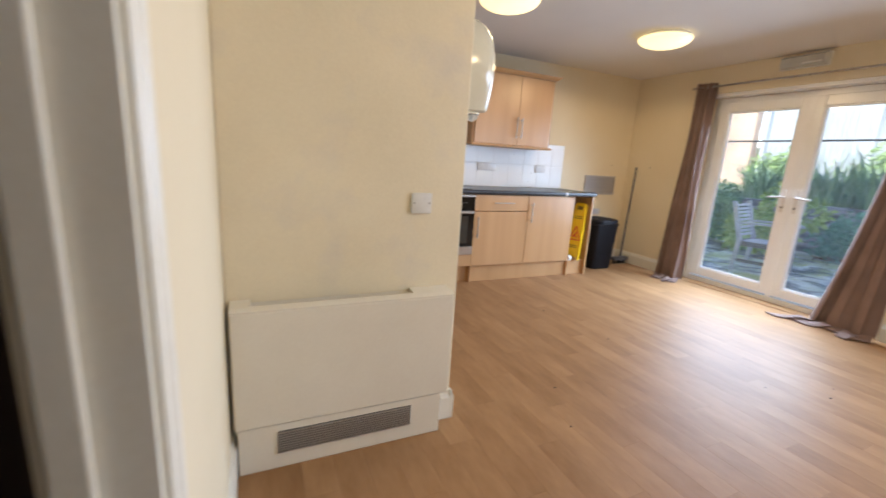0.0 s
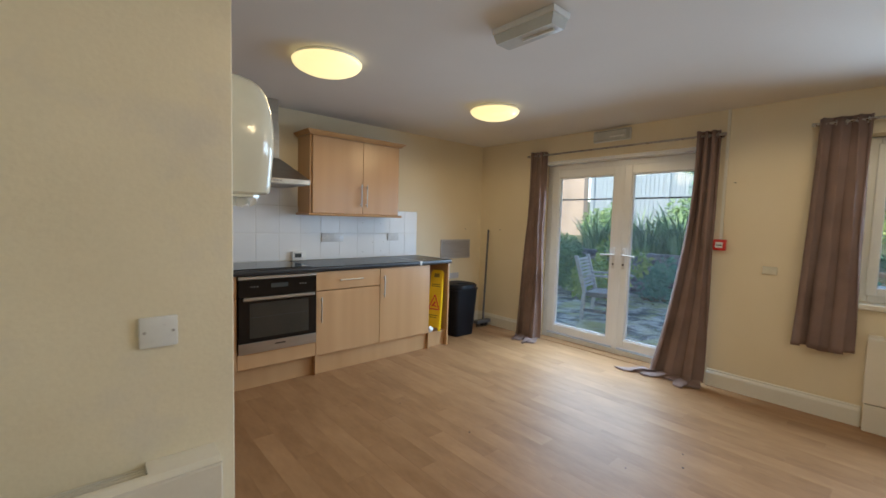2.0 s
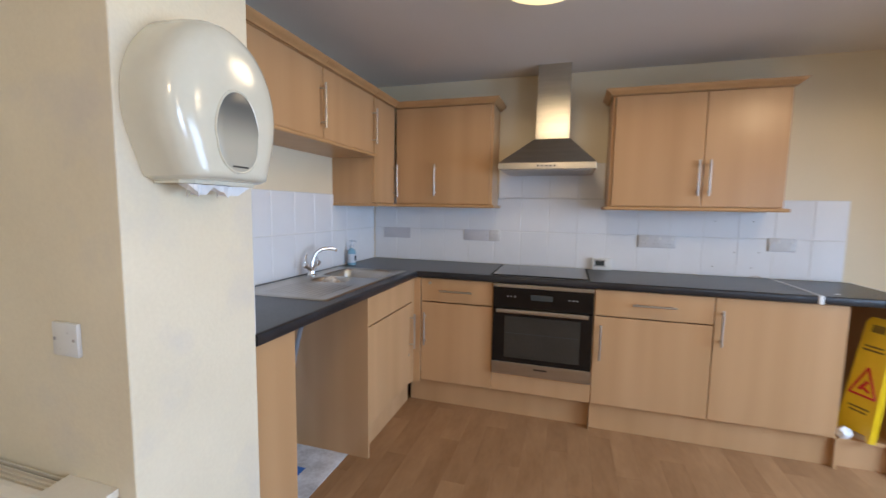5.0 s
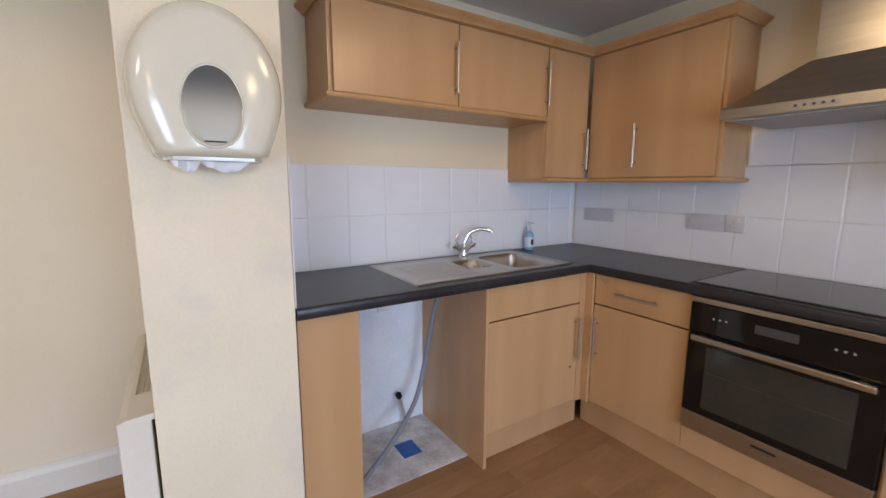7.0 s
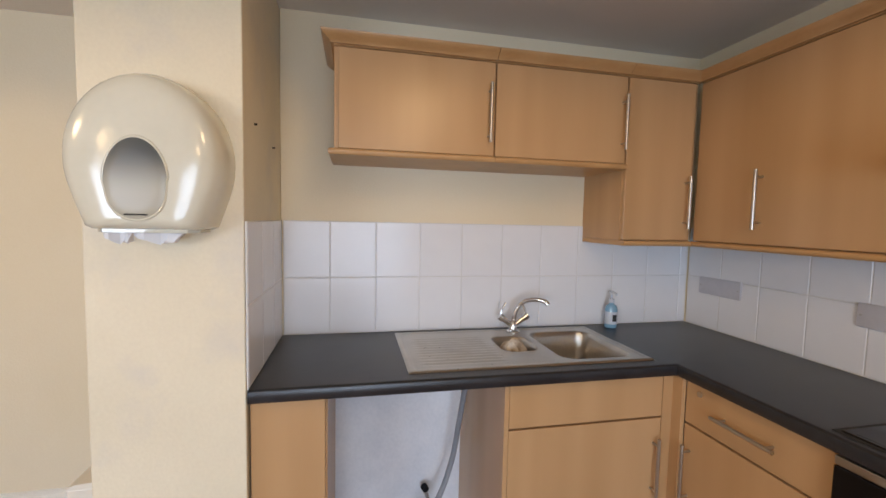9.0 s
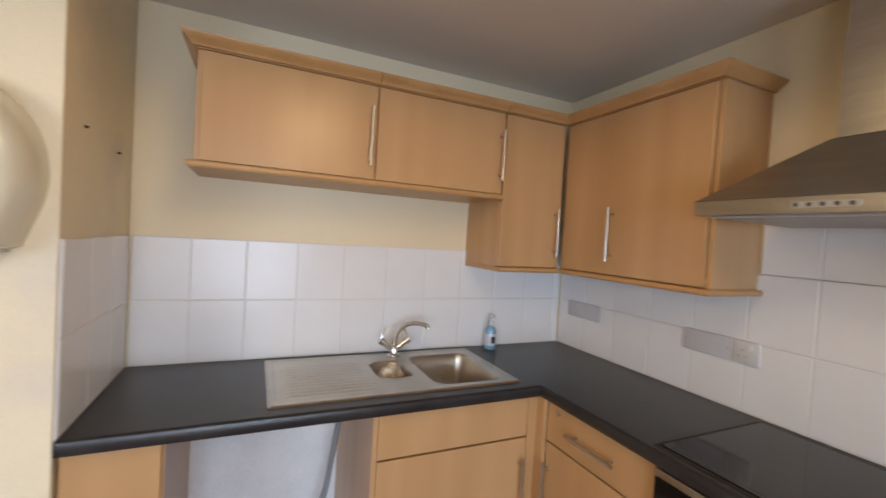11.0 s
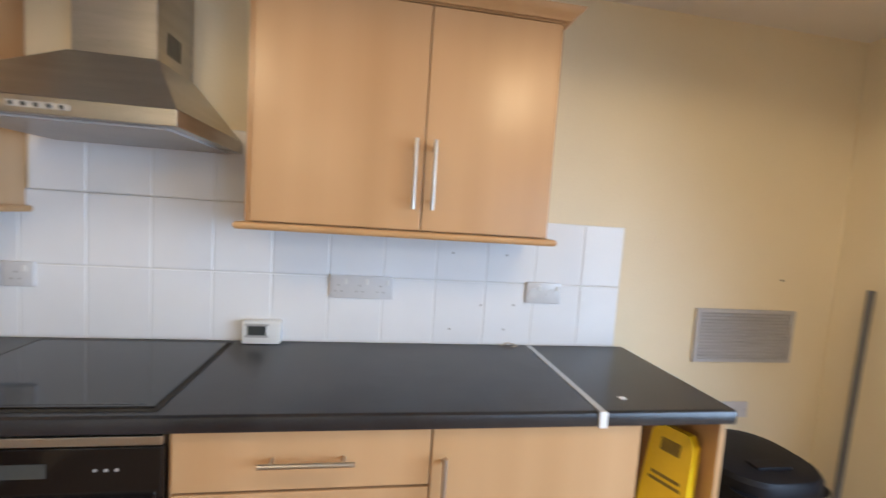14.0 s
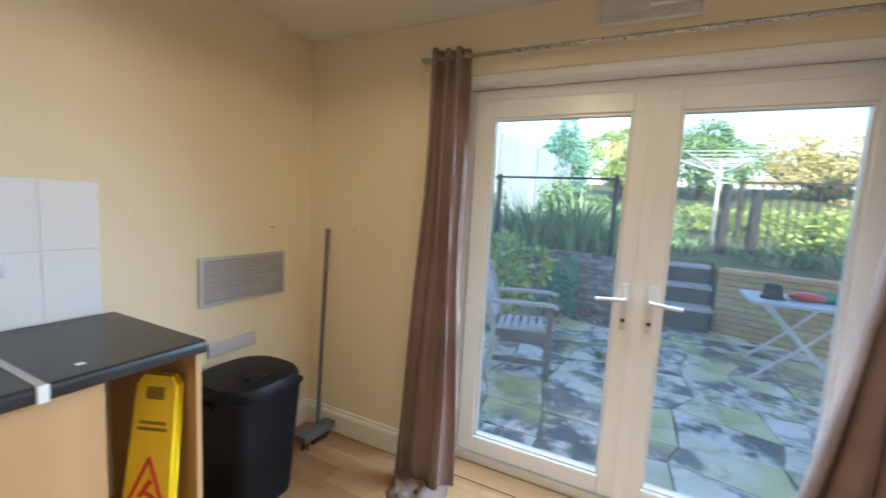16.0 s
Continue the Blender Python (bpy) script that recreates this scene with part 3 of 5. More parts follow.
part("strip", box(B(), (3.009, NE - 0.012, WT0), (3.029, NY - 0.003, WT1 + 0.002)), M["aluminium"], joint)
part("end_cap", box(B(), (3.007, NE - 0.018, WT0 - 0.002), (3.031, NE - 0.0125, WT1 + 0.003), 0.002), M["plastic"], joint, "white plastic end cap")
solid("laminate_chip", box(B(), (3.115, 3.505, WT1 + 0.0005), (3.135, 3.522, WT1 + 0.003), 0.001), M["paper"], "small white chip lying on the worktop", "debris")

# sink: pressed steel with drainer, half bowl and bowl
X0, X1, Y0, Y1 = 0.29, 0.785, 2.452, 3.385


def bowl_depth(x, y, cx, cy, hx, hy, depth, soft=0.035, r=0.05):
    qx, qy = max(abs(x - cx) - hx + r, 0), max(abs(y - cy) - hy + r, 0)
    d = math.hypot(qx, qy) - r
    if max(qx, qy) == 0:
        d = max(abs(x - cx) - hx, abs(y - cy) - hy)
    t = min(max(-d / soft, 0), 1)
    return depth * t * t * (3 - 2 * t)


def sink_height(x, y):
    z = WT1 + 0.006
    edge = min(x - X0, X1 - x, y - Y0, Y1 - y)
    if edge < 0.012:
        z = WT1 + 0.001 + 0.005 * math.sin(edge / 0.012 * math.pi / 2)
    if edge > 0.022:
        z -= 0.003
    if 0.37 < x < 0.74 and 2.50 < y < 2.83:
        fade = min(1, (x - 0.37) / 0.03, (0.74 - x) / 0.03, (y - 2.50) / 0.03, (2.83 - y) / 0.03)
        z += 0.0018 * fade * math.cos((x - 0.37) / 0.030 * math.tau)
    z -= bowl_depth(x, y, 0.515, 2.925, 0.105, 0.075, 0.10, 0.03)
    z -= bowl_depth(x, y, 0.55, 3.19, 0.185, 0.15, 0.16, 0.045, 0.06)
    return z


sink = thing("sink", (0.54, 2.92, WT1), "stainless steel sink with drainer and one-and-a-half bowls", "sink")
nx, ny = 92, 170
verts = [(X0 + (X1 - X0) * i / nx, Y0 + (Y1 - Y0) * j / ny) for j in range(ny + 1) for i in range(nx + 1)]
me = bpy.data.meshes.new("basin")
me.from_pydata([(x - 0.54, y - 2.92, sink_height(x, y) - WT1) for x, y in verts], [], [(j * (nx + 1) + i, j * (nx + 1) + i + 1, (j + 1) * (nx + 1) + i + 1, (j + 1) * (nx + 1) + i) for j in range(ny) for i in range(nx)])
me.materials.append(M["sink"])
me.shade_smooth()
basin = new("basin", me)
basin.parent = sink
for x, y, z in ((0.515, 2.925, WT1 - 0.097), (0.55, 3.19, WT1 - 0.157)):
    part("plughole", lathe(B(), (x, y), [(0.001, z + 0.001), (0.024, z + 0.002), (0.032, z + 0.004), (0.034, z + 0.001), (0.030, z - 0.001), (0.001, z - 0.001)], 20), M["chrome"], sink, smooth=True)

tap = thing("tap", (0.345, 2.99, WT1 + 0.004), "chrome mixer tap with swan spout and two levers", "tap")
part("base", lathe(B(), (0.345, 2.99), [(0.030, 0.915), (0.030, 0.922), (0.020, 0.928), (0.018, 0.955), (0.010, 0.972), (0.002, 0.975)], 20), M["chrome"], tap, smooth=True)
part("spout", tube(B(), [(0.345, 2.99, 0.95), (0.347, 2.995, 1.0), (0.358, 3.02, 1.05), (0.385, 3.06, 1.072), (0.418, 3.105, 1.070), (0.430, 3.118, 1.055)], 0.0105), M["chrome"], tap, smooth=True)
for s in (-1, 1):
    bm = B()
    tube(bm, [(0.345, 2.99, 0.945), (0.345, 2.99 + s * 0.03, 0.965), (0.345, 2.99 + s * 0.056, 0.985)], 0.012)
    cyl(bm, (0.345, 2.99 + s * 0.052, 0.980), (0.345, 2.99 + s * 0.068, 0.994), 0.017, 16)
    tube(bm, [(0.345, 2.99 + s * 0.062, 0.99), (0.342, 2.99 + s * 0.056, 1.02), (0.338, 2.99 + s * 0.036, 1.05)], 0.005)
    part("lever", bm, M["chrome"], tap, smooth=True)



def frame_flat(x0, x1, y0, y1, z0, z1, w):
    """A flat level frame round a rectangle."""
    bm = B()
    box(bm, (x0, y0, z0), (x1, y0 + w, z1))
    box(bm, (x0, y1 - w, z0), (x1, y1, z1))
    box(bm, (x0, y0 + w, z0), (x0 + w, y1 - w, z1))
    return box(bm, (x1 - w, y0 + w, z0), (x1, y1 - w, z1))


# hob
hob = thing("hob", (1.62, 3.7, WT1), "black glass electric hob let into the worktop", "hob")
part("glass_top", box(B(), (1.335, 3.473, WT1 + 0.0005), (1.905, 3.953, WT1 + 0.006), 0.002), M["hob"], hob)
# dark frame edge, blackened to hold the front's shadow gap as well
part("edge_trim", frame_flat(1.322, 1.918, 3.460, 3.966, WT1 + 0.0004, WT1 + 0.0022, 0.012), M["slot"], hob, "thin dark edge and painted shadow gap round the glass")
part("control_strip", box(B(), (1.36, 3.485, WT1 + 0.0061), (1.88, 3.488, WT1 + 0.0066)), M["screen"], hob)

# wall cabinets
CORN = [(0.0, 0.0), (0.012, 0.0), (0.016, 0.008), (0.028, 0.016), (0.042, 0.028), (0.044, 0.034), (0.0, 0.034)]
PELM = [(0.0, 0.0), (0.014, 0.0), (0.019, 0.005), (0.021, 0.011), (0.019, 0.017), (0.014, 0.021), (0.0, 0.021)]


def moulding(name, at, s0, s1, d, z, profile, parent, ends=(1, 1)):
    """A mitred moulding along a cabinet's front and round its open ends."""
    bm = B()
    w = max(u for u, _ in profile)
    loft(bm, [[at(s0 - (u if ends[0] else 0), d + u, z + v) for u, v in profile], [at(s1 + (u if ends[1] else 0), d + u, z + v) for u, v in profile]])
    part(name, bm, M["beech_edge"], parent, smooth=True)
    for on, s, way in ((ends[0], s0, -1), (ends[1], s1, 1)):
        if on:
            bm = B()
            loft(bm, [[at(s + way * u, 0.002, z + v) for u, v in profile], [at(s + way * u, d + u - 0.0005, z + v) for u, v in profile]])
            part(name, bm, M["beech_edge"], parent, smooth=True)


def wall_unit(at, s0, s1, d, z0, z1, label, doors, ends):
    u = thing("wall_cabinet", at((s0 + s1) / 2, 0.15, z0), label, "cabinet", "kitchen wall cabinets")
    carcass(at, s0, s1, d - 0.019, z0, z1, u)
    for a, b, bar in doors:
        front("door", at, a, b, d, z0 + 0.003, z1 - 0.003, u, bar)
    part("top_rail", kbox(B(), at, (s0, d - 0.03, z1), (s1, d - 0.002, z1 + 0.004)), M["beech_edge"], u)
    moulding("cornice", at, s0, s1, d, z1 + 0.003, CORN, u, ends)
    part("base_board", kbox(B(), at, (s0, 0.002, z0 - 0.021), (s1, d, z0 - 0.001)), M["beech_edge"], u)
    moulding("pelmet", at, s0, s1, d, z0 - 0.021, PELM, u, ends)
    return u


UD, UW = 0.278, 0.31
wall_unit(north, 2.012, 2.948, UD, 1.352, 2.028, "beech-effect double wall cabinet with long bar handles", ((2.03, 2.527, ((2.499, 1.42), (2.499, 1.63))), (2.529, 2.934, ((2.557, 1.42), (2.557, 1.63)))), (1, 1))
wall_unit(north, 0.562, 1.268, UD, 1.352, 2.028, "beech-effect wall cabinet beside the cooker hood", ((0.566, 1.252, ((0.865, 1.41), (0.865, 1.63))),), (0, 1))
wall_unit(west, 2.20, 2.80, UW, 1.668, 2.028, "short beech-effect wall cabinet above the sink", ((2.215, 2.798, ((2.775, 1.72), (2.775, 1.94))),), (1, 0))
wall_unit(west, 2.802, 3.372, UW, 1.668, 2.028, "short beech-effect wall cabinet above the sink", ((2.803, 3.371, ((3.352, 1.725), (3.352, 1.945))),), (0, 0))
wall_unit(west, 3.374, 3.722, UW, 1.352, 2.028, "tall narrow beech-effect corner wall cabinet", ((3.378, 3.70, ((3.672, 1.405), (3.672, 1.63))),), (0, 0))

# cooker hood
hood = thing("cooker_hood", (1.632, 3.76, 1.57), "brushed steel chimney cooker hood", "cooker hood")
hx0, hx1, hy0, hy1 = 1.342, 1.922, 3.525, 3.998
part("rim", box(B(), (hx0, hy0, 1.572), (hx1, hy1, 1.612), 0.002), M["steel"], hood)
cx0, cx1, cy0 = 1.545, 1.760, 3.77
part("canopy", loft(B(), [[(hx0, hy0, 1.6125), (hx1, hy0, 1.6125), (hx1, hy1, 1.6125), (hx0, hy1, 1.6125)], [(cx0 - 0.006, cy0 - 0.006, 1.79), (cx1 + 0.006, cy0 - 0.006, 1.79), (cx1 + 0.006, hy1, 1.79), (cx0 - 0.006, hy1, 1.79)]]), M["steel"], hood)
part("chimney", box(box(B(), (cx0, cy0, 1.79), (cx1, hy1, 2.06), 0.002), (cx0 + 0.004, cy0 + 0.004, 2.06), (cx1 - 0.004, hy1, H - 0.002)), M["steel"], hood)
part("filter", box(B(), (hx0 + 0.03, hy0 + 0.03, 1.566), (hx1 - 0.03, hy1 - 0.03, 1.5715)), M["grey"], hood)
for k in range(4):
    part("vent_slot", box(B(), (cx1 - 0.0005, 3.83 + k * 0.022, 1.825), (cx1 + 0.001, 3.842 + k * 0.022, 1.89)), M["slot"], hood)
part("button_strip", box(B(), (1.575, hy0 - 0.0015, 1.585), (1.70, hy0 + 0.001, 1.599)), M["grey"], hood)
for k in range(5):
    x = 1.585 + k * 0.025
    part("button", cyl(B(), (x, hy0 - 0.004, 1.592), (x, hy0 + 0.001, 1.592), 0.005, 12), M["screen"], hood)

# ---- fittings on the walls ----


def faceplate(x0, x1, z0, z1, label, gangs, blank=0.0, pins=True, name="wall_socket"):
    """A plastic plate on the north wall: a plain cover over its first stretch, then gangs with rocker switches and pin holes."""
    t = thing(name, ((x0 + x1) / 2, NY, z0), label, "socket", "wall sockets")
    y = NY - 0.0065
    if blank:
        part("blank_cover", box(B(), (x0, y - 0.010, z0), (x0 + blank, y, z1), 0.003), M["blank"], t, "plain lilac-grey cover", smooth=True)
        for x in (x0 + 0.012, x0 + blank - 0.012):
            part("screw", cyl(B(), (x, y - 0.0112, (z0 + z1) / 2), (x, y - 0.0098, (z0 + z1) / 2), 0.0035, 8), M["grey"], t)
        x0 += blank + 0.001
    if not gangs:
        return t
    part("plate", box(B(), (x0, y - 0.012, z0), (x1, y, z1), 0.004), M["socket"], t, smooth=True)
    w = (x1 - x0) / gangs
    for g in range(gangs):
        cx = x0 + (g + 0.5) * w
        part("rocker", box(B(), (cx + 0.012, y - 0.0155, z1 - 0.032), (cx + 0.024, y - 0.0122, z1 - 0.012), 0.001), M["plastic"], t)
        if not pins:
            part("cover_disc", cyl(B(), (cx - 0.008, y - 0.0145, (z0 + z1) / 2), (cx - 0.008, y - 0.0118, (z0 + z1) / 2), 0.019, 18), M["socket"], t)
            continue
        for dx, dz in ((-0.008, 0.048), (-0.019, 0.026), (0.003, 0.026)):
            part("pin_hole", box(B(), (cx + dx - 0.0035, y - 0.0128, z0 + dz - 0.002), (cx + dx + 0.0035, y - 0.0121, z0 + dz + 0.003)), M["grey"], t)
    return t


faceplate(0.346, 0.575, 1.085, 1.168, "plain lilac-grey blanking plate on the corner tiles", 0, 0.229)
faceplate(1.02, 1.297, 1.085, 1.168, "lilac-grey blanking plate beside a white single socket", 1, 0.187)
faceplate(2.24, 2.467, 1.082, 1.167, "long grey-white triple socket plate on the tiles", 3)
faceplate(2.988, 3.132, 1.086, 1.170, "white double plate with round covers at the tiles' end", 2, pins=False)
faceplate(3.80, 4.06, 0.605, 0.675, "white blank double plate low behind the bin", 0, 0.26)

ctl = thing("heating_control", (2.01, NY, WT1), "white heating control box with small grey display", "control unit")
part("case", box(B(), (1.949, NY - 0.045, WT1 + 0.001), (2.078, NY - 0.0065, 0.995), 0.005), M["plastic"], ctl, smooth=True)
part("display", box(B(), (1.968, NY - 0.0462, 0.945), (2.030, NY - 0.0449, 0.978)), M["screen"], ctl)
part("frame", box(box(B(), (1.960, NY - 0.0458, 0.937), (2.038, NY - 0.0451, 0.9445)), (1.960, NY - 0.0458, 0.9785), (2.038, NY - 0.0451, 0.986)), M["grey"], ctl)

vent = thing("wall_vent", (4.0, NY, 0.855), "lilac-grey louvred ventilation grille on the cream wall", "vent")
part("backing", box(B(), (3.765, NY - 0.006, 0.86), (4.243, NY - 0.001, 1.082)), M["vent"], vent)
bm = B()
box(bm, (3.76, NY - 0.014, 0.855), (3.778, NY - 0.001, 1.087))
box(bm, (4.230, NY - 0.014, 0.855), (4.248, NY - 0.001, 1.087))
box(bm, (3.778, NY - 0.014, 0.855), (4.230, NY - 0.001, 0.870))
box(bm, (3.778, NY - 0.014, 1.072), (4.230, NY - 0.001, 1.087))
part("frame", bm, M["vent"], vent)
for k in range(14):
    z = 0.878 + k * 0.0143
    bm = B()
    loft(bm, [[(x, NY - 0.0065, z + 0.006), (x, NY - 0.0065, z + 0.0075), (x, NY - 0.014, z + 0.001), (x, NY - 0.014, z - 0.0005)] for x in (3.779, 4.229)])
    part("slat", bm, M["vent"], vent)

sw = thing("light_switch", (0.654, 1.57, 0.96), "white blank switch plate with two screws on the pier", "switch")
part("plate", box(B(), (0.611, 1.558, 0.960), (0.697, 1.5695, 1.042), 0.004), M["plastic"], sw, smooth=True)
for x in (0.622, 0.686):
    part("screw", cyl(B(), (x, 1.5565, 1.002), (x, 1.5582, 1.002), 0.004, 10), M["grey"], sw)
sw2 = thing("light_switch", (EX, 0.96, 0.975), "cream double switch plate on the outer wall", "switch")
part("plate", box(B(), (EX - 0.011, 0.915, 0.975), (EX - 0.0005, 1.005, 1.035), 0.004), M["ivory"], sw2, smooth=True)
part("rocker", box(B(), (EX - 0.014, 0.945, 0.99), (EX - 0.0112, 0.972, 1.02), 0.001), M["ivory"], sw2)

alarm = thing("fire_call_point", (EX, 1.295, 1.135), "red fire alarm call point with white front", "alarm")
part("body", box(B(), (EX - 0.045, 1.25, 1.137), (EX - 0.0005, 1.338, 1.225), 0.005), M["red"], alarm, smooth=True)
part("glass_front", box(B(), (EX - 0.0465, 1.268, 1.158), (EX - 0.0451, 1.320, 1.204)), M["plastic"], alarm)
part("label_strip", box(B(), (EX - 0.0475, 1.275, 1.176), (EX - 0.0466, 1.313, 1.184)), M["ink"], alarm)
conduit = solid("conduit", box(B(), (EX - 0.014, 1.283, 1.226), (EX - 0.001, 1.303, H - 0.001)), M["gloss"], "cream painted cable trunking above the call point", "conduit")

for p, n in (((4.167, NY, 1.222), (0, -1, 0)), ((EX, 3.662, 1.221), (-1, 0, 0)), ((EX, 1.224, 1.684), (-1, 0, 0)), ((0.704, 1.968, 1.705), (0, 1, 0)), ((0.411, 1.968, 1.681), (0, 1, 0))):
    solid("screw", cyl(B(), p, Vector(p) + 0.008 * Vector(n), 0.0035, 8), M["slot"], "dark screw standing out of the cream wall", "screw", group="loose wall screws")

for x, z in ((2.688, 1.268), (2.901, 1.270), (2.81, 1.070), (2.943, 1.074), (2.693, 0.973), (2.909, 0.976)):
    solid("wall_plug", cyl(B(), (x, NY - 0.010, z), (x, NY - 0.005, z), 0.0045, 8), M["grey"], "grey plastic wall plug in a drilled tile", "wall plug", group="wall plugs in the tiles")
solid("wire_end", tube(B(), [(2.90, 3.975, WT1 + 0.003), (2.93, 3.985, WT1 + 0.012), (2.965, 3.975, WT1 + 0.004), (2.94, 3.965, WT1 + 0.003)], 0.0025, 6), M["rag"], "loose end of brown wire on the worktop", "wire", smooth=True)

# toilet roll dispenser on the pier
dsp = thing("paper_dispenser", (0.84, 1.772, 1.377), "ivory plastic jumbo paper roll dispenser on the pier", "dispenser")


def dispenser_loop(x, k):
    out = []
    for i in range(48):
        a = -math.pi / 2 + i / 48 * math.tau
        u, v = math.cos(a), math.sin(a)
        if v >= -0.15:
            y, z = 0.182 * u, 1.555 + 0.218 * v
        else:
            w = (-0.15 - v) / 0.85
            side = min(1, w / 0.8)
            y = math.copysign(0.180 - 0.046 * side ** 1.25 if w < 0.8 else 0.134 * min(1, abs(u) / 0.56), u)
            z = 1.5223 - 0.1423 * side
        lift = k if z > 1.545 else 1 - (1 - k) * 0.22
        out.append((x, 1.766 + y * k, 1.545 + (z - 1.545) * lift))
    return out


part("cover", loft(B(), [dispenser_loop(x, k) for x, k in ((0.841, 1.0), (0.89, 0.992), (0.925, 0.97), (0.948, 0.93), (0.964, 0.87), (0.975, 0.77), (0.981, 0.62), (0.984, 0.4), (0.985, 0.2))]), M["ivory"], dsp, smooth=True)


def window_loop(x, k, top=9.0):
    out = []
    for i in range(48):
        c, v = math.cos(i / 48 * math.tau), math.sin(i / 48 * math.tau)
        z = 1.495 + (0.105 if v > 0 else 0.088) * k * math.copysign(abs(v) ** (1.0 if v > 0 else 0.75), v)
        out.append((x, 1.766 + 0.068 * k * c * (1.0 if v > 0 else 0.94), min(z, top)))
    return out


part("window_rim", loft(B(), [window_loop(0.975, 1.06), window_loop(0.986, 1.06), window_loop(0.9885, 1.03), window_loop(0.987, 1.0)]), M["ivory"], dsp, smooth=True)
part("viewing_window", loft(B(), [window_loop(0.960, 0.995), window_loop(0.9875, 0.995), window_loop(0.989, 0.94), window_loop(0.9895, 0.7)]), M["frosted"], dsp, "smoked oval viewing window, paler below", smooth=True)
part("roll_gap", box(B(), (0.9885, 1.741, 1.4165), (0.9902, 1.791, 1.4205)), M["slot"], dsp)
part("base", loft(B(), [[(0.843, 1.650, z), (0.920, 1.650, z), (0.944, 1.672, z), (0.948, 1.766, z), (0.944, 1.860, z), (0.920, 1.882, z), (0.843, 1.882, z)] for z in (1.3735, 1.3825)]), M["ivory"], dsp)
for y, w in ((1.70, 0.035), (1.79, 0.06)):
    bm = B()
    loft(bm, [[(0.90 + 0.02 * math.sin(i), y - w + 2 * w * i / 8, 1.372 - dz * (0.4 + 0.6 * abs(math.sin(i * 1.3))) * (1 - abs(i / 4 - 1) ** 2)) for i in range(9)] + [(0.93 + 0.01 * math.sin(i), y - w + 2 * w * i / 8, 1.372 - dz * (0.4 + 0.6 * abs(math.sin(i * 1.3))) * (1 - abs(i / 4 - 1) ** 2)) for i in range(8, -1, -1)] for dz in (0.0, 0.02, 0.032)])
    part("paper_end", bm, M["paper"], dsp)

# fan convectors


def convector(name, at, width, face, depth, height, label):
    """A wall-hung convector; face 'S' stands on the pier and looks south, 'W' stands on the outer wall and looks west; at: its corner at the wall and floor."""
    def p(s, d, z):
        return (at[0] + s, at[1] - d, z) if face == "S" else (at[0] - d, at[1] - s, z)
    t = thing(name, at, label, "heater", "fan convector heaters")
    zt = height
    kb = lambda a, b, bev=0.0: box(B(), p(*a), p(*b), bev)
    part("plinth", kb((0.008, 0.001, 0.0), (width - 0.03, depth - 0.004, 0.185), 0.003), M["heater"], t)
    part("front_panel", kb((0, 0.012, 0.190), (width, depth + 0.004, zt - 0.012), 0.004), M["heater"], t)
    bm = B()
    box(bm, p(0.0, 0.001, zt - 0.03), p(0.03, 0.0115, zt))
    loft(bm, [[p(s, 0.001, zt - 0.012), p(s, 0.001, zt + 0.008), p(s, depth - 0.018, zt + 0.002), p(s, depth + 0.002, zt - 0.006), p(s, depth + 0.002, zt - 0.0118)] for s in (width * 0.80, width)])
    loft(bm, [[p(s, 0.001, zt - 0.012), p(s, 0.001, zt + 0.008), p(s, depth - 0.018, zt + 0.002), p(s, depth + 0.002, zt - 0.006), p(s, depth + 0.002, zt - 0.0118)] for s in (0.0, width * 0.08)])
    loft(bm, [[p(s, depth - 0.034, zt - 0.012), p(s, depth - 0.03, zt + 0.003), p(s, depth - 0.018, zt + 0.002), p(s, depth + 0.002, zt - 0.006), p(s, depth + 0.002, zt - 0.0118)] for s in (width * 0.08, width * 0.80)])
    part("top_casing", bm, M["heater"], t)
    part("duct", kb((width * 0.08, 0.002, zt - 0.016), (width * 0.80, depth - 0.035, zt - 0.0125)), M["slot"], t)
    for k in range(4):
        d = 0.005 + k * (depth - 0.04) / 4
        part("top_louvre", kb((width * 0.081, d, zt - 0.012), (width * 0.799, d + 0.003, zt - 0.003 - k * 0.0006)), M["heater"], t)
    part("grille_recess", kb((width * 0.17, depth - 0.004, 0.065), (width * 0.80, depth - 0.0025, 0.155)), M["slot"], t)
    for k in range(9):
        z = 0.066 + k * 0.0102
        part("grille_louvre", kb((width * 0.17, depth - 0.003, z), (width * 0.80, depth + 0.003, z + 0.0048)), M["aluminium"], t)
    return t


convector("convector_heater", (-0.045, 1.57, 0), 0.83, "S", 0.090, 0.642, "cream enamelled fan convector with a grille near the floor")
convector("convector_heater", (EX, 0.405, 0), 0.83, "W", 0.075, 0.63, "cream enamelled fan convector under the window")

# ceiling lights


def dome_light(x, y):
    t = thing("ceiling_light", (x, y, H), "round opal glass ceiling light, switched on", "light", "round ceiling lights")
    part("backplate", lathe(B(), (x, y), [(0.15, H - 0.001), (0.19, H - 0.002), (0.19, H - 0.022), (0.15, H - 0.024)], 40), M["plastic"], t, smooth=True)
    R = 0.205
    prof = [(R * math.sin(a), H - 0.024 - 0.072 * (1 - ((1 - math.cos(a)) / 1.0))) for a in (math.pi / 2 * (1 - k / 9) for k in range(9))]
    part("diffuser", lathe(B(), (x, y), [(R * 0.9, H - 0.0245)] + prof + [(0.002, H - 0.0962)], 48), M["lamp"], t, smooth=True)


for x, y, _ in CEILING_LIGHTS:
    dome_light(x, y)


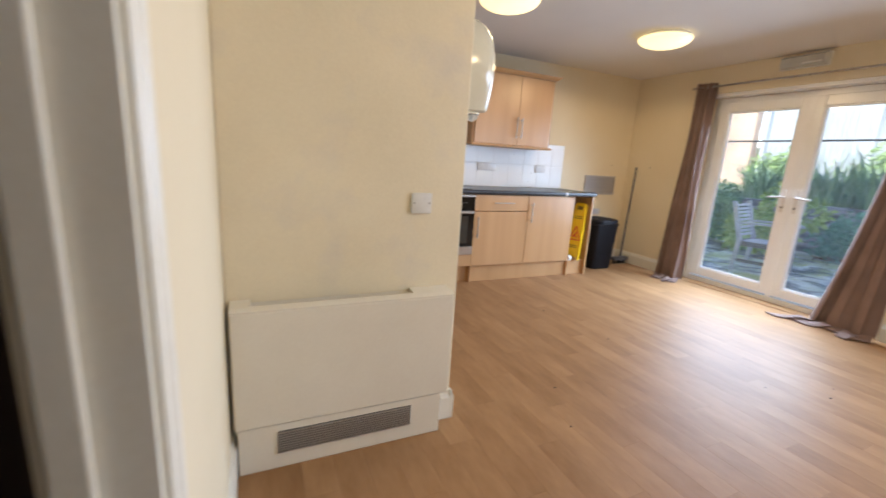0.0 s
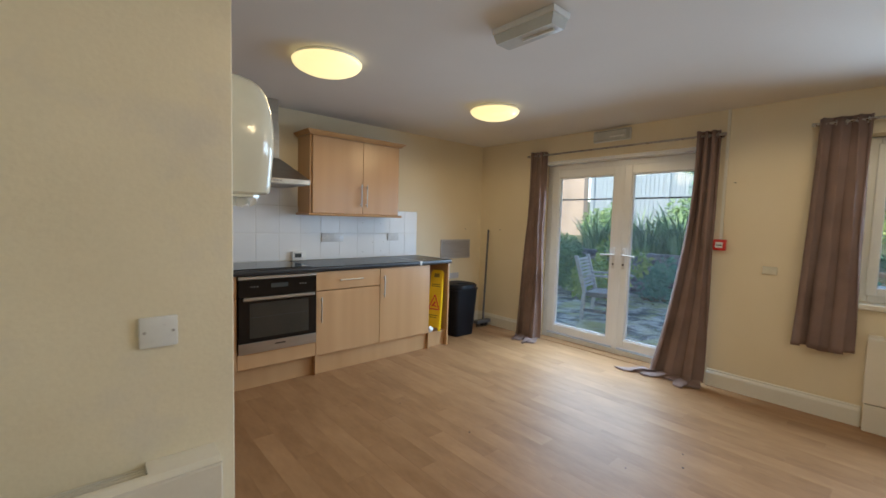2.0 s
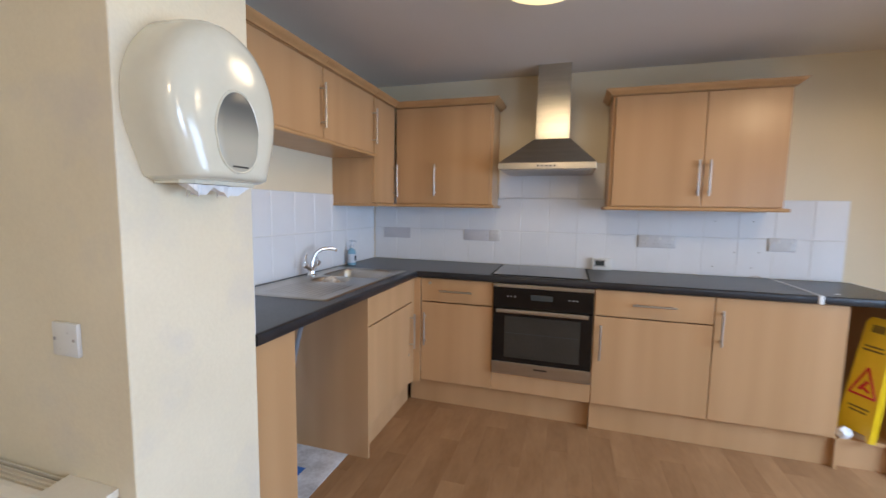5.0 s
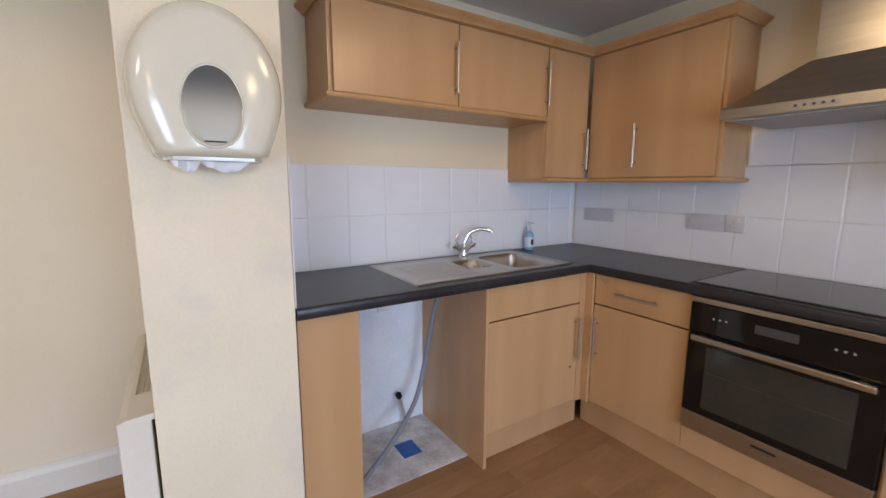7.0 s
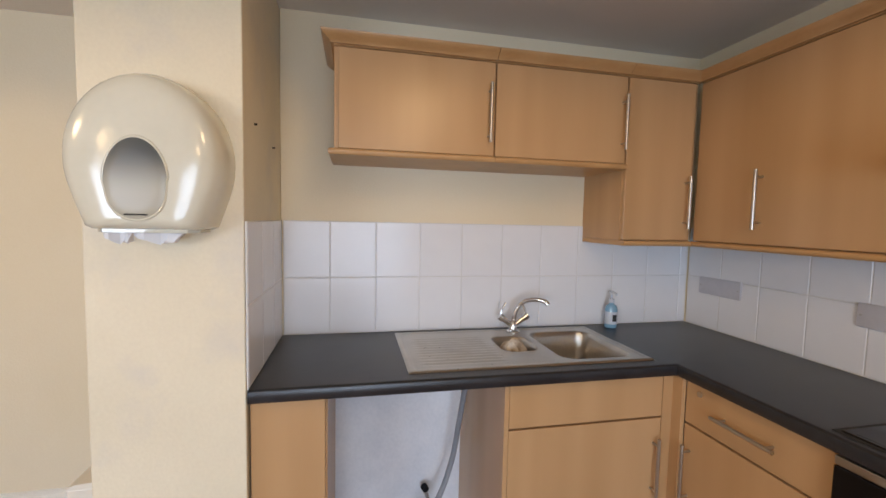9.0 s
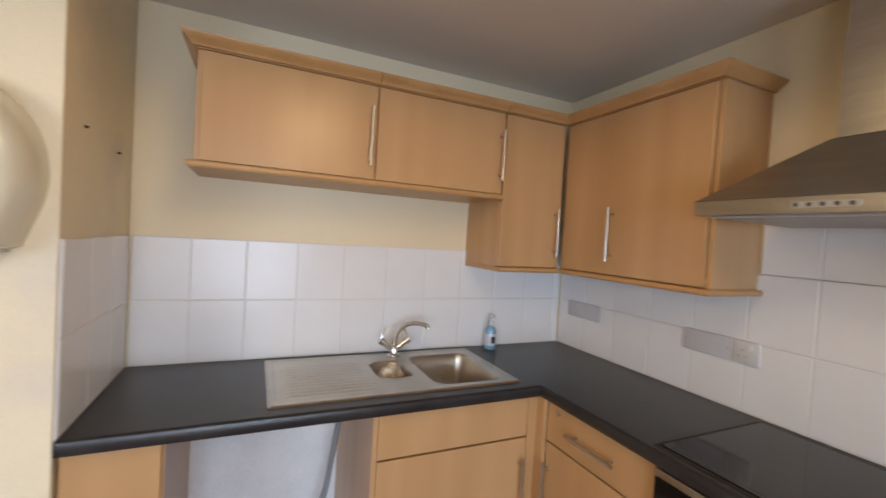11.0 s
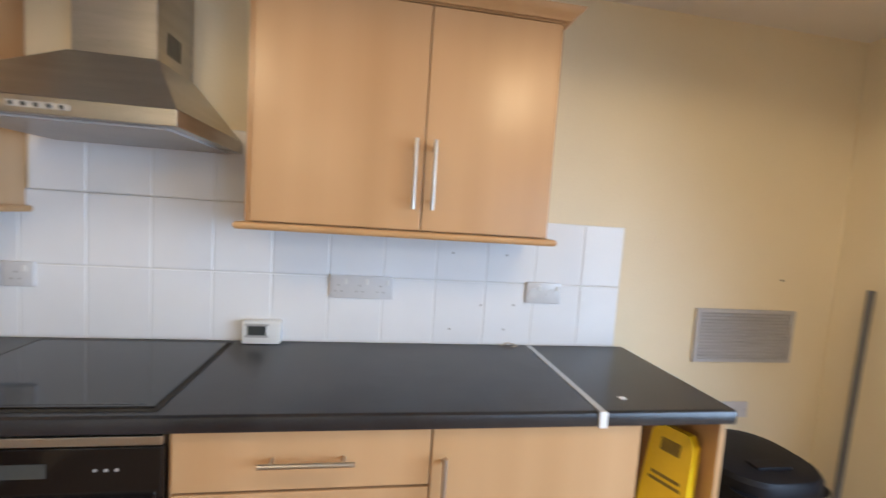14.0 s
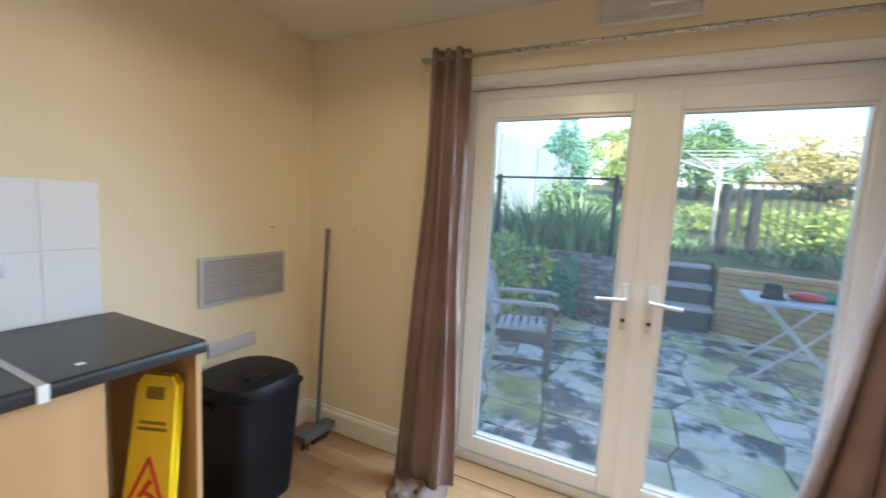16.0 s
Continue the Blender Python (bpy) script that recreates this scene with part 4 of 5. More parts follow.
em = thing("emergency_light", (2.13, 1.53, H), "unlit grey plastic bulkhead emergency light on the ceiling", "emergency light")
part("base_tray", box(B(), (2.065, 1.35, H - 0.03), (2.195, 1.71, H - 0.001), 0.006), M["plastic"], em, smooth=True)
part("cover", loft(B(), [[(2.072, 1.357, H - 0.0305), (2.188, 1.357, H - 0.0305), (2.188, 1.703, H - 0.0305), (2.072, 1.703, H - 0.0305)], [(2.082, 1.37, H - 0.075), (2.178, 1.37, H - 0.075), (2.178, 1.69, H - 0.075), (2.082, 1.69, H - 0.075)]]), M["diffuser"], em)
part("tube", cyl(B(), (2.13, 1.39, H - 0.0775), (2.13, 1.56, H - 0.0775), 0.008, 10), M["plastic"], em, smooth=True)
em2 = thing("emergency_light", (EX, 2.26, 2.13), "unlit grey plastic bulkhead emergency light above the garden doors", "emergency light")
part("base_tray", box(B(), (EX - 0.03, 2.08, 2.135), (EX - 0.001, 2.45, 2.245), 0.005), M["plastic"], em2, smooth=True)
part("cover", loft(B(), [[(EX - 0.0305, 2.087, 2.14), (EX - 0.0305, 2.443, 2.14), (EX - 0.0305, 2.443, 2.24), (EX - 0.0305, 2.087, 2.24)], [(EX - 0.07, 2.10, 2.15), (EX - 0.07, 2.43, 2.15), (EX - 0.07, 2.43, 2.225), (EX - 0.07, 2.10, 2.225)]]), M["diffuser"], em2)
part("tube", cyl(B(), (EX - 0.072, 2.12, 2.17), (EX - 0.072, 2.26, 2.17), 0.007, 10), M["plastic"], em2, smooth=True)

# ---- curtains ----


def curtain(top, bottom, z0, z1, folds, label, x_top, x_bot, power=1.25, tail=None):
    """A hung cloth: top and bottom are its spans in y; it falls from a rod at x_top and is swept to x_bot; tail: how far its hem lies out on the floor, in x and y."""
    bm = B()
    nu, nv = folds * 16, 40
    rows = []
    for j in range(nv + 1):
        t = j / nv
        s = t ** power
        a = top[0] + (bottom[0] - top[0]) * s
        b = top[1] + (bottom[1] - top[1]) * s
        z = z1 + (z0 - z1) * t
        row = []
        for i in range(nu + 1):
            u = i / nu
            fade = 1 - 0.25 * t
            amp = (0.032 + 0.012 * math.sin(u * 7 + 1) + 0.010 * t * math.sin(u * 13 + t * 3)) * fade
            ph = u * folds * math.tau + 0.9 * math.sin(t * 1.7 + u * 4) * t
            x = x_top + (x_bot - x_top) * s + amp * math.sin(ph) + 0.008 * math.sin(t * 9 + u * 6)
            y = a + (b - a) * u + 0.016 * math.sin(2 * ph + t * 2)
            row.append(bm.verts.new((min(x, EX - 0.012), y, z + (0.010 * math.sin(u * 8 + 1) if j == nv else 0))))
        rows.append(row)
    if tail:
        for k in (1, 2, 3, 4, 5):
            row = []
            for i in range(nu + 1):
                v = rows[nv][i].co
                u = i / nu
                g = k / 5
                row.append(bm.verts.new((v.x - tail[0] * g * (0.45 + 0.75 * abs(math.sin(u * 5 + 0.6))), v.y + tail[1] * g * u * u + 0.012 * math.sin(u * 15 + k), 0.007 + (z0 * (1 - g)) ** 1.0 + 0.012 * (1 + math.sin(u * 19 + k * 1.3)) * (1 - g * 0.7))))
            rows.append(row)
    for r0, r1 in zip(rows, rows[1:]):
        for i in range(nu):
            bm.faces.new((r0[i], r0[i + 1], r1[i + 1], r1[i]))
    c = thing("curtain", ((x_top + x_bot) / 2, (bottom[0] + bottom[1]) / 2, 0.0 if tail else z0), label, "curtain", "taupe curtains")
    ob = part("cloth", bm, M["curtain"], c, smooth=True)
    th = ob.modifiers.new("thickness", "SOLIDIFY")
    th.thickness = 0.004
    for k in range(5):
        y = top[0] + (top[1] - top[0]) * (k + 0.5) / 5
        bm = lathe(B(), (0, 0), [(0.014, -0.003), (0.022, -0.003), (0.022, 0.003), (0.014, 0.003)], 16)
        bmesh.ops.transform(bm, matrix=pose(x_top, y, z1 - 0.038, 90, 0, 20), verts=bm.verts)
        part("eyelet", bm, M["rod"], c)
    return c


RX = EX - 0.065
curtain((2.988, 3.158), (2.925, 3.21), 0.03, 2.105, 3, "taupe floor-length curtain gathered beside the garden doors", RX, RX - 0.10, 1.3, (0.13, -0.05))
curtain((1.335, 1.49), (1.335, 1.73), 0.03, 2.105, 3, "taupe floor-length curtain swept across the garden doors", RX, RX - 0.05, 1.9, (0.12, 0.26))
curtain((0.475, 0.735), (0.47, 0.775), 0.49, 2.09, 3, "short taupe curtain hanging beside the window", RX, RX - 0.02)


def curtain_rod(y0, y1, z):
    t = thing("curtain_rod", (RX, (y0 + y1) / 2, z), "slim metal curtain rod with end caps on brackets", "curtain rod", "curtain rods")
    part("rod", cyl(B(), (RX, y0, z), (RX, y1, z), 0.0095), M["rod"], t, smooth=True)
    for y in (y0, y1):
        part("finial", cyl(B(), (RX, y - 0.014, z), (RX, y + 0.014, z), 0.014), M["rod"], t, smooth=True)
        w = y + (0.03 if y == y0 else -0.03)
        part("bracket", cyl(cyl(B(), (RX, w, z), (EX - 0.002, w, z), 0.006), (EX - 0.008, w, z), (EX - 0.001, w, z), 0.018), M["rod"], t, smooth=True)


curtain_rod(1.305, 3.215, 2.068)
curtain_rod(-1.55, 0.765, 2.055)

# ---- loose things in the kitchen ----
bottle = thing("soap_bottle", (0.315, 3.513, WT1), "clear pump bottle of blue soap beside the sink", "bottle")
part("bottle", lathe(B(), (0.315, 3.513), [(0.026, WT1 + 0.0005), (0.029, WT1 + 0.004), (0.029, WT1 + 0.09), (0.024, WT1 + 0.108), (0.011, WT1 + 0.118), (0.010, WT1 + 0.124)], 20), M["blue_liquid"], bottle, smooth=True)
part("label", lathe(B(), (0.315, 3.513), [(0.0292, WT1 + 0.02), (0.0296, WT1 + 0.021), (0.0296, WT1 + 0.08), (0.0292, WT1 + 0.081)], 20), M["clear_plastic"], bottle)
part("label_bar", box(B(), (0.343, 3.503, WT1 + 0.035), (0.3455, 3.523, WT1 + 0.068)), M["ink"], bottle)
part("pump", tube(cyl(lathe(B(), (0.315, 3.513), [(0.012, WT1 + 0.124), (0.013, WT1 + 0.14), (0.008, WT1 + 0.144)], 16), (0.315, 3.513, WT1 + 0.144), (0.315, 3.513, WT1 + 0.17), 0.005), [(0.30, 3.513, WT1 + 0.172), (0.33, 3.513, WT1 + 0.174), (0.352, 3.513, WT1 + 0.168)], 0.006), M["clear_plastic"], bottle, smooth=True)
bm = ball(B(), (0.52, 2.925, WT1 - 0.03), 0.055, 4, (1.1, 0.95, 0.85))
for v in bm.verts:
    d = v.co - Vector((0.52, 2.925, WT1 - 0.03))
    v.co += d.normalized() * (0.016 * noise.noise(v.co * 28) + 0.007 * noise.noise(v.co * 75))
solid("cleaning_rag", bm, M["rag"], "crumpled stained white rag in the half bowl", "rag", smooth=True)

# space under the worktop: bare screed, hose, valve, socket, sticker
solid("bare_floor_patch", box(B(), (WX + 0.001, 2.197, 0.0005), (0.70, 2.775, 0.003)), M["concrete"], "dusty bare screed in the empty appliance space", "floor patch")
solid("wall_panel", box(B(), (WX + 0.001, 2.1965, 0.001), (WX + 0.005, 2.7755, 0.869)), M["plaster"], "bare pale plaster behind the empty appliance space", "plaster", "structure")
solid("blue_sticker", box(B(), (0.44, 2.50, 0.0035), (0.56, 2.60, 0.0045)), M["blue_card"], "square blue sticker on the bare screed", "sticker")
hose = thing("waste_hose", (0.45, 2.5, 0.0), "grey corrugated appliance waste hose hanging in the space", "hose")
part("hose", tube(B(), [(0.52, 2.772, 0.80), (0.47, 2.745, 0.76), (0.42, 2.725, 0.55), (0.40, 2.70, 0.36), (0.44, 2.62, 0.20), (0.52, 2.45, 0.08), (0.60, 2.30, 0.03), (0.66, 2.215, 0.022)], 0.012, 12), M["hose"], hose, smooth=True)
part("end_cuff", cyl(B(), (0.52, 2.7755, 0.80), (0.52, 2.755, 0.79), 0.017), M["black"], hose, smooth=True)
valve = thing("stop_valve", (0.30, 2.60, 0.0), "small metal stop valve on a stub of pipe", "valve")
part("pipe", tube(B(), [(0.30, 2.64, 0.004), (0.30, 2.63, 0.08), (0.30, 2.60, 0.18)], 0.008), M["grey"], valve, smooth=True)
part("knob", cyl(B(), (0.30, 2.605, 0.175), (0.305, 2.595, 0.195), 0.016), M["black"], valve, smooth=True)
so = thing("wall_socket", (WX, 2.54, 0.66), "white double socket low behind the worktop", "socket", "wall sockets")
part("plate", box(B(), (WX + 0.0005, 2.505, 0.655), (WX + 0.012, 2.58, 0.735), 0.003), M["plastic"], so, smooth=True)
for dy, dz in ((0, 0.055), (-0.011, 0.035), (0.011, 0.035)):
    part("pin_hole", box(B(), (WX + 0.0118, 2.542 + dy - 0.004, 0.655 + dz - 0.003), (WX + 0.0128, 2.542 + dy + 0.004, 0.655 + dz + 0.003)), M["slot"], so)

# folded yellow warning sign in the end bay
sign = thing("warning_sign", (3.285, 3.62, 0.16), "folded yellow plastic wet floor warning sign leaning in the bay", "sign")
SM = pose(3.267, 3.525, 0.166, -9, 0, -68)


def sign_part(name, bm, mat, parent=None, label=""):
    bmesh.ops.transform(bm, matrix=SM, verts=bm.verts)
    return part(name, bm, mat, parent or sign, label)


panel = lambda y0, y1: [(-0.085, 0), (-0.070, 0), (-0.058, 0.03), (0.058, 0.03), (0.070, 0), (0.085, 0), (0.066, 0.60), (0.045, 0.632), (-0.045, 0.632), (-0.066, 0.60)]
board = sign_part("front_board", prism(B(), panel(0, 0), "y", -0.018, -0.002), M["yellow"])
sign_part("back_board", prism(B(), panel(0, 0), "y", 0.004, 0.020), M["yellow"])
sign_part("grip_recess", box(B(), (-0.03, -0.0195, 0.555), (0.03, -0.0175, 0.595)), M["brown_print"], board)
for k, (w, z) in enumerate(((0.045, 0.475), (0.05, 0.455), (0.05, 0.15), (0.04, 0.13))):
    sign_part("print_bar", box(B(), (-w, -0.0192, z), (w, -0.0182, z + 0.010)), M["brown_print"], board)
bm = B()
for a, b in (((-0.062, 0.22), (0.062, 0.22)), ((0.062, 0.22), (0.0, 0.37)), ((0.0, 0.37), (-0.062, 0.22))):
    cyl(bm, (a[0], -0.0185, a[1]), (b[0], -0.0185, b[1]), 0.006, 8)
cyl(bm, (-0.02, -0.0185, 0.25), (0.012, -0.0185, 0.30), 0.009, 8)
cyl(bm, (0.0, -0.0185, 0.26), (0.03, -0.0185, 0.245), 0.007, 8)
sign_part("warning_triangle", bm, M["red"], board, "red printed warning triangle")
bm = ball(B(), (3.20, 3.49, 0.195), 0.035, 3, (0.9, 0.7, 0.9))
for v in bm.verts:
    v.co += 0.012 * Vector((noise.noise(v.co * 40), noise.noise(v.co * 40 + V(5, 5, 5)), noise.noise(v.co * 40 + V(9, 2, 1))))
solid("crumpled_bag", bm, M["paper"], "small crumpled white bag on the bay shelf", "bag", smooth=True)

# bin
binn = thing("waste_bin", (3.82, 3.735, 0), "black plastic lidded waste bin against the wall", "bin")


def rounded(cx, cy, hx, hy, r, z, n=6):
    pts = []
    for sx, sy, a0 in ((1, 1, 0), (-1, 1, 90), (-1, -1, 180), (1, -1, 270)):
        for k in range(n + 1):
            a = radians(a0 + 90 * k / n)
            pts.append((cx + sx * (hx - r) + r * math.cos(a), cy + sy * (hy - r) + r * math.sin(a), z))
    return pts


part("body", loft(B(), [rounded(3.82, 3.735, 0.145, 0.135, 0.05, 0.0), rounded(3.82, 3.735, 0.15, 0.14, 0.05, 0.02), rounded(3.82, 3.735, 0.178, 0.168, 0.05, 0.53), rounded(3.82, 3.735, 0.186, 0.176, 0.05, 0.535), rounded(3.82, 3.735, 0.186, 0.176, 0.05, 0.545)]), M["black"], binn, smooth=True)
lid = part("lid", loft(B(), [rounded(3.82, 3.735, 0.198, 0.188, 0.14, 0.540), rounded(3.82, 3.735, 0.199, 0.189, 0.14, 0.578), rounded(3.82, 3.735, 0.190, 0.180, 0.14, 0.593), rounded(3.82, 3.735, 0.12, 0.11, 0.07, 0.602)]), M["black"], binn, smooth=True)
part("lid_grip", box(B(), (3.74, 3.62, 0.598), (3.88, 3.67, 0.610), 0.003), M["black"], lid)
for s in (-1, 1):
    part("handle", box(B(), (3.82 + s * 0.186, 3.70, 0.50), (3.82 + s * 0.206, 3.78, 0.52), 0.004), M["black"], binn)

broom = thing("broom", (4.33, 3.84, 0), "broom with grey pole and dark head leaning in the corner", "broom")
part("pole", tube(B(), [(4.335, 3.80, 0.06), (4.432, 3.845, 1.215)], 0.0125, smooth=False), M["pole"], broom, smooth=True)
part("head", box(B(), (4.18, 3.74, 0.045), (4.42, 3.82, 0.085), 0.008), M["pole"], broom)
bm = B()
for k in range(60):
    x, y = 4.19 + random.random() * 0.22, 3.75 + random.random() * 0.06
    cyl(bm, (x, y, 0.05), (x + random.uniform(-0.01, 0.01), y + random.uniform(-0.01, 0.01), 0.001), 0.003, 5)
part("bristles", bm, M["slot"], broom, kind="stuff")

# scattered crumbs on the floor
for x, y, r in ((2.3, 2.0, 0.006), (2.7, 1.2, 0.005), (2.95, 1.0, 0.007), (3.1, 1.05, 0.005), (1.5, 1.6, 0.006), (1.35, 1.3, 0.005), (2.2, 2.6, 0.005)):
    solid("crumb", ball(B(), (x, y, r * 0.5), r, 1, (1.2, 0.9, 0.5)), M["slot"], "small dark crumb on the plank floor", "debris", group="crumbs on the floor")


# ---- the garden ----


def leaf_material(name, a, b, rough=0.55):
    """Leaves that differ one from another."""
    m = bpy.data.materials.new(name)
    m.use_nodes = True
    t = m.node_tree
    bsdf = t.nodes["Principled BSDF"]
    geo = t.nodes.new("ShaderNodeNewGeometry")
    mix = t.nodes.new("ShaderNodeMix")
    mix.data_type = "RGBA"
    mix.inputs[6].default_value, mix.inputs[7].default_value = (*a, 1), (*b, 1)
    t.links.new(geo.outputs["Random Per Island"], mix.inputs[0])
    t.links.new(mix.outputs[2], bsdf.inputs["Base Color"])
    bsdf.inputs["Roughness"].default_value = rough
    bsdf.inputs["Subsurface Weight"].default_value = 0.0
    return m


M.update({
    "leaf": leaf_material("green_leaves", (0.10, 0.22, 0.07), (0.27, 0.44, 0.16)),
    "leaf_yellow": leaf_material("yellow_green_leaves", (0.20, 0.34, 0.07), (0.50, 0.62, 0.20)),
    "leaf_blue": leaf_material("blue_green_leaves", (0.09, 0.27, 0.18), (0.25, 0.50, 0.34)),
    "leaf_gold": leaf_material("autumn_leaves", (0.38, 0.36, 0.12), (0.74, 0.66, 0.30)),
    "leaf_brown": leaf_material("brown_fallen_leaves", (0.13, 0.075, 0.04), (0.40, 0.26, 0.15), 0.8),
    "blade": leaf_material("strap_leaves", (0.09, 0.22, 0.08), (0.38, 0.54, 0.27)),
    "bark": material("bark", (0.05, 0.038, 0.03), (0.11, 0.085, 0.065), 0.9, scale=8, fine=40, stretch=(3, 3, 0.6), bump=0.1),
    "soil": material("earth_and_turf", (0.045, 0.06, 0.02), (0.13, 0.16, 0.06), 0.95, scale=0.9, fine=9, bump=0.1),
    "slab": material("mossy_paving", (0.03, 0.04, 0.05), (0.80, 0.82, 0.74), 0.38, scale=3.0, fine=16, bump=0.08, spread=0.16, contrast=3.4, smudge=((0.56, 0.60, 0.22), 1.9, 0.85, 0.46)),
    "joint": material("mossy_joints", (0.12, 0.135, 0.08), (0.34, 0.36, 0.24), 0.95, scale=6, fine=40, bump=0.08, contrast=1.6),
    "brick": material("weathered_brick", (0.07, 0.075, 0.09), (0.56, 0.55, 0.56), 0.85, scale=7, fine=45, bump=0.08, spread=0.45, contrast=1.5),
    "brick_moss": material("mossy_brick", (0.36, 0.37, 0.15), (0.56, 0.30, 0.16), 0.85, scale=6, fine=45, bump=0.08, spread=0.5, contrast=1.5, smudge=((0.50, 0.49, 0.24), 3.0, 0.8, 0.46)),
    "mortar": material("old_mortar", (0.14, 0.13, 0.11), (0.24, 0.22, 0.19), 0.95, scale=9, fine=60, bump=0.06),
    "stone": material("step_stone", (0.28, 0.30, 0.31), (0.48, 0.50, 0.51), 0.6, scale=5, fine=40, bump=0.05),
    "old_timber": material("dark_old_timber", (0.022, 0.022, 0.025), (0.06, 0.058, 0.058), 0.9, scale=6, fine=40, stretch=(3, 3, 0.6), bump=0.1),
    # the step risers' shade is put into this near-black colour
    "riser": material("shade_dark_riser", (0.03, 0.034, 0.034), (0.09, 0.095, 0.09), 0.85, scale=5, fine=30, bump=0.06),
    # chair legs and rails, a darker tone than the slats
    "dark_teak": material("darker_teak", (0.13, 0.115, 0.10), (0.27, 0.245, 0.225), 0.75, scale=6, fine=40, stretch=(3, 3, 1), bump=0.04),
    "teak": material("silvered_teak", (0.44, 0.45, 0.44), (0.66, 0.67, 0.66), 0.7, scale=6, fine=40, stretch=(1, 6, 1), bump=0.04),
    "iron": material("black_painted_iron", (0.012, 0.013, 0.016), (0.03, 0.032, 0.038), 0.45, bump=0.02),
    "fence": material("pale_fence_boards", (0.24, 0.31, 0.36), (0.34, 0.42, 0.48), 0.8, scale=4, fine=30, stretch=(3, 3, 0.6), bump=0.04, spread=0.4),
    "render": material("tan_rendered_wall", (0.30, 0.25, 0.20), (0.44, 0.37, 0.30), 0.9, scale=2, fine=30, bump=0.05),
    "white_metal": material("white_coated_metal", (0.66, 0.68, 0.70), (0.76, 0.78, 0.80), 0.35, bump=0.005),
    "table_top": material("pale_blue_table", (0.42, 0.50, 0.58), (0.54, 0.62, 0.70), 0.35, scale=5, bump=0.005),
    "green_cloth": material("green_cloth", (0.02, 0.20, 0.12), (0.04, 0.30, 0.18), 0.8),
})


def ground_height(x, y):
    edge = 9.62 if 1.36 < y < 2.04 else 8.96
    if x <= edge:
        return -0.10
    return 0.76 + 0.10 * min(max(x - 9.5, 0), 2.5) + 0.17 * min(max(x - 12.0, 0), 9) + 0.02 * math.sin(3 * x + 2 * y)


xs = [-300, -60, -10, 0, 4, 8.955, 8.965, 9.3, 9.615, 9.625, 10, 10.5, 11, 12, 13, 14, 15, 16, 17, 18, 20, 21, 40, 120, 400]
ys = [-300, -60, -12, -6, -3, -1.5, -0.5, 0.5, 1.355, 1.365, 1.7, 2.035, 2.045, 2.6, 3.2, 4, 5, 6.5, 9, 14, 60, 300]
me = bpy.data.meshes.new("ground")
me.from_pydata([(x, y, ground_height(x, y)) for y in ys for x in xs], [], [(j * len(xs) + i, j * len(xs) + i + 1, (j + 1) * len(xs) + i + 1, (j + 1) * len(xs) + i) for j in range(len(ys) - 1) for i in range(len(xs) - 1)])
me.materials.append(M["soil"])
ground = tagged(new("ground", me), "rough earth and turf of a terraced back garden", "ground", kind="structure")

rnd = random.Random(4)


def cloud(n, fill):
    """A mesh of many separate bent leaves; fill gives the root, direction, length and width of each."""
    vs, fs = [], []
    for _ in range(n):
        p, d, length, w = fill()
        d = d.normalized()
        side = d.cross(Vector((rnd.uniform(-1, 1), rnd.uniform(-1, 1), rnd.uniform(-1, 1)))).normalized() * w
        k = len(vs)
        sag = Vector((0, 0, -0.15 * length))
        vs += [p, p + d * length * 0.5 + side, p + d * length + sag, p + d * length * 0.5 - side]
        fs += [(k, k + 1, k + 2), (k, k + 2, k + 3)]
    return vs, fs


def leaf_mesh(name, data, mat, parent, kind="stuff"):
    vs, fs = data
    me = bpy.data.meshes.new(name)
    o = root_place(parent)
    me.from_pydata([v - o for v in vs], [], fs)
    me.materials.append(mat)
    ob = new(name, me)
    ob.parent = parent
    return tagged(ob, kind=kind)


def crown(centre, radii, n, length, width, lumps=9):
    """Leaves gathered in clumps over an uneven crown, with gaps between them."""
    c = Vector(centre)
    knots = []
    for _ in range(lumps):
        v = Vector((rnd.gauss(0, 1), rnd.gauss(0, 1), rnd.gauss(0, 1))).normalized() * rnd.uniform(0.35, 0.85)
        knots.append((Vector((v.x * radii[0], v.y * radii[1], v.z * radii[2])), rnd.uniform(0.28, 0.5)))

    def fill():
        k, r = rnd.choice(knots)
        v = Vector((rnd.gauss(0, 1), rnd.gauss(0, 1), rnd.gauss(0, 1))).normalized()
        q = k + Vector((v.x * radii[0], v.y * radii[1], v.z * radii[2])) * r * rnd.uniform(0.55, 1.05)
        d = v + Vector((rnd.uniform(-0.7, 0.7), rnd.uniform(-0.7, 0.7), rnd.uniform(-0.5, 0.6)))
        return c + q, d, length * rnd.uniform(0.6, 1.3), width * rnd.uniform(0.7, 1.2)

    return cloud(n, fill), [c + k for k, _ in knots]


def shrub(name, at, radii, n, length, width, mat, label, trunk=0.02, lift=0.0):
    """A bush or tree: stems or a tapered trunk with limbs, and a crown of leaves."""
    t = thing(name, at, label, "tree" if "tree" in name else "bush")
    centre = (at[0], at[1], at[2] + lift + radii[2] * 0.9)
    data, knots = crown(centre, radii, n, length, width, 13)
    bm = B()
    base = Vector(at)
    fork = base + Vector((0, 0, max(lift, radii[2] * 0.25)))
    tube(bm, [base, base.lerp(fork, 0.5) + Vector((0.03, 0.02, 0)), fork], trunk, 8, r2=trunk * 0.75)
    part("trunk", bm, M["bark"], t, smooth=True)
    for k in knots[:7]:
        part("limb", tube(B(), [fork, fork.lerp(k, 0.5) + Vector((0, 0, 0.08 * radii[2])), k], trunk * 0.5, 6, r2=trunk * 0.15), M["bark"], t, smooth=True)
    leaf_mesh("crown", data, mat, t)
    return t


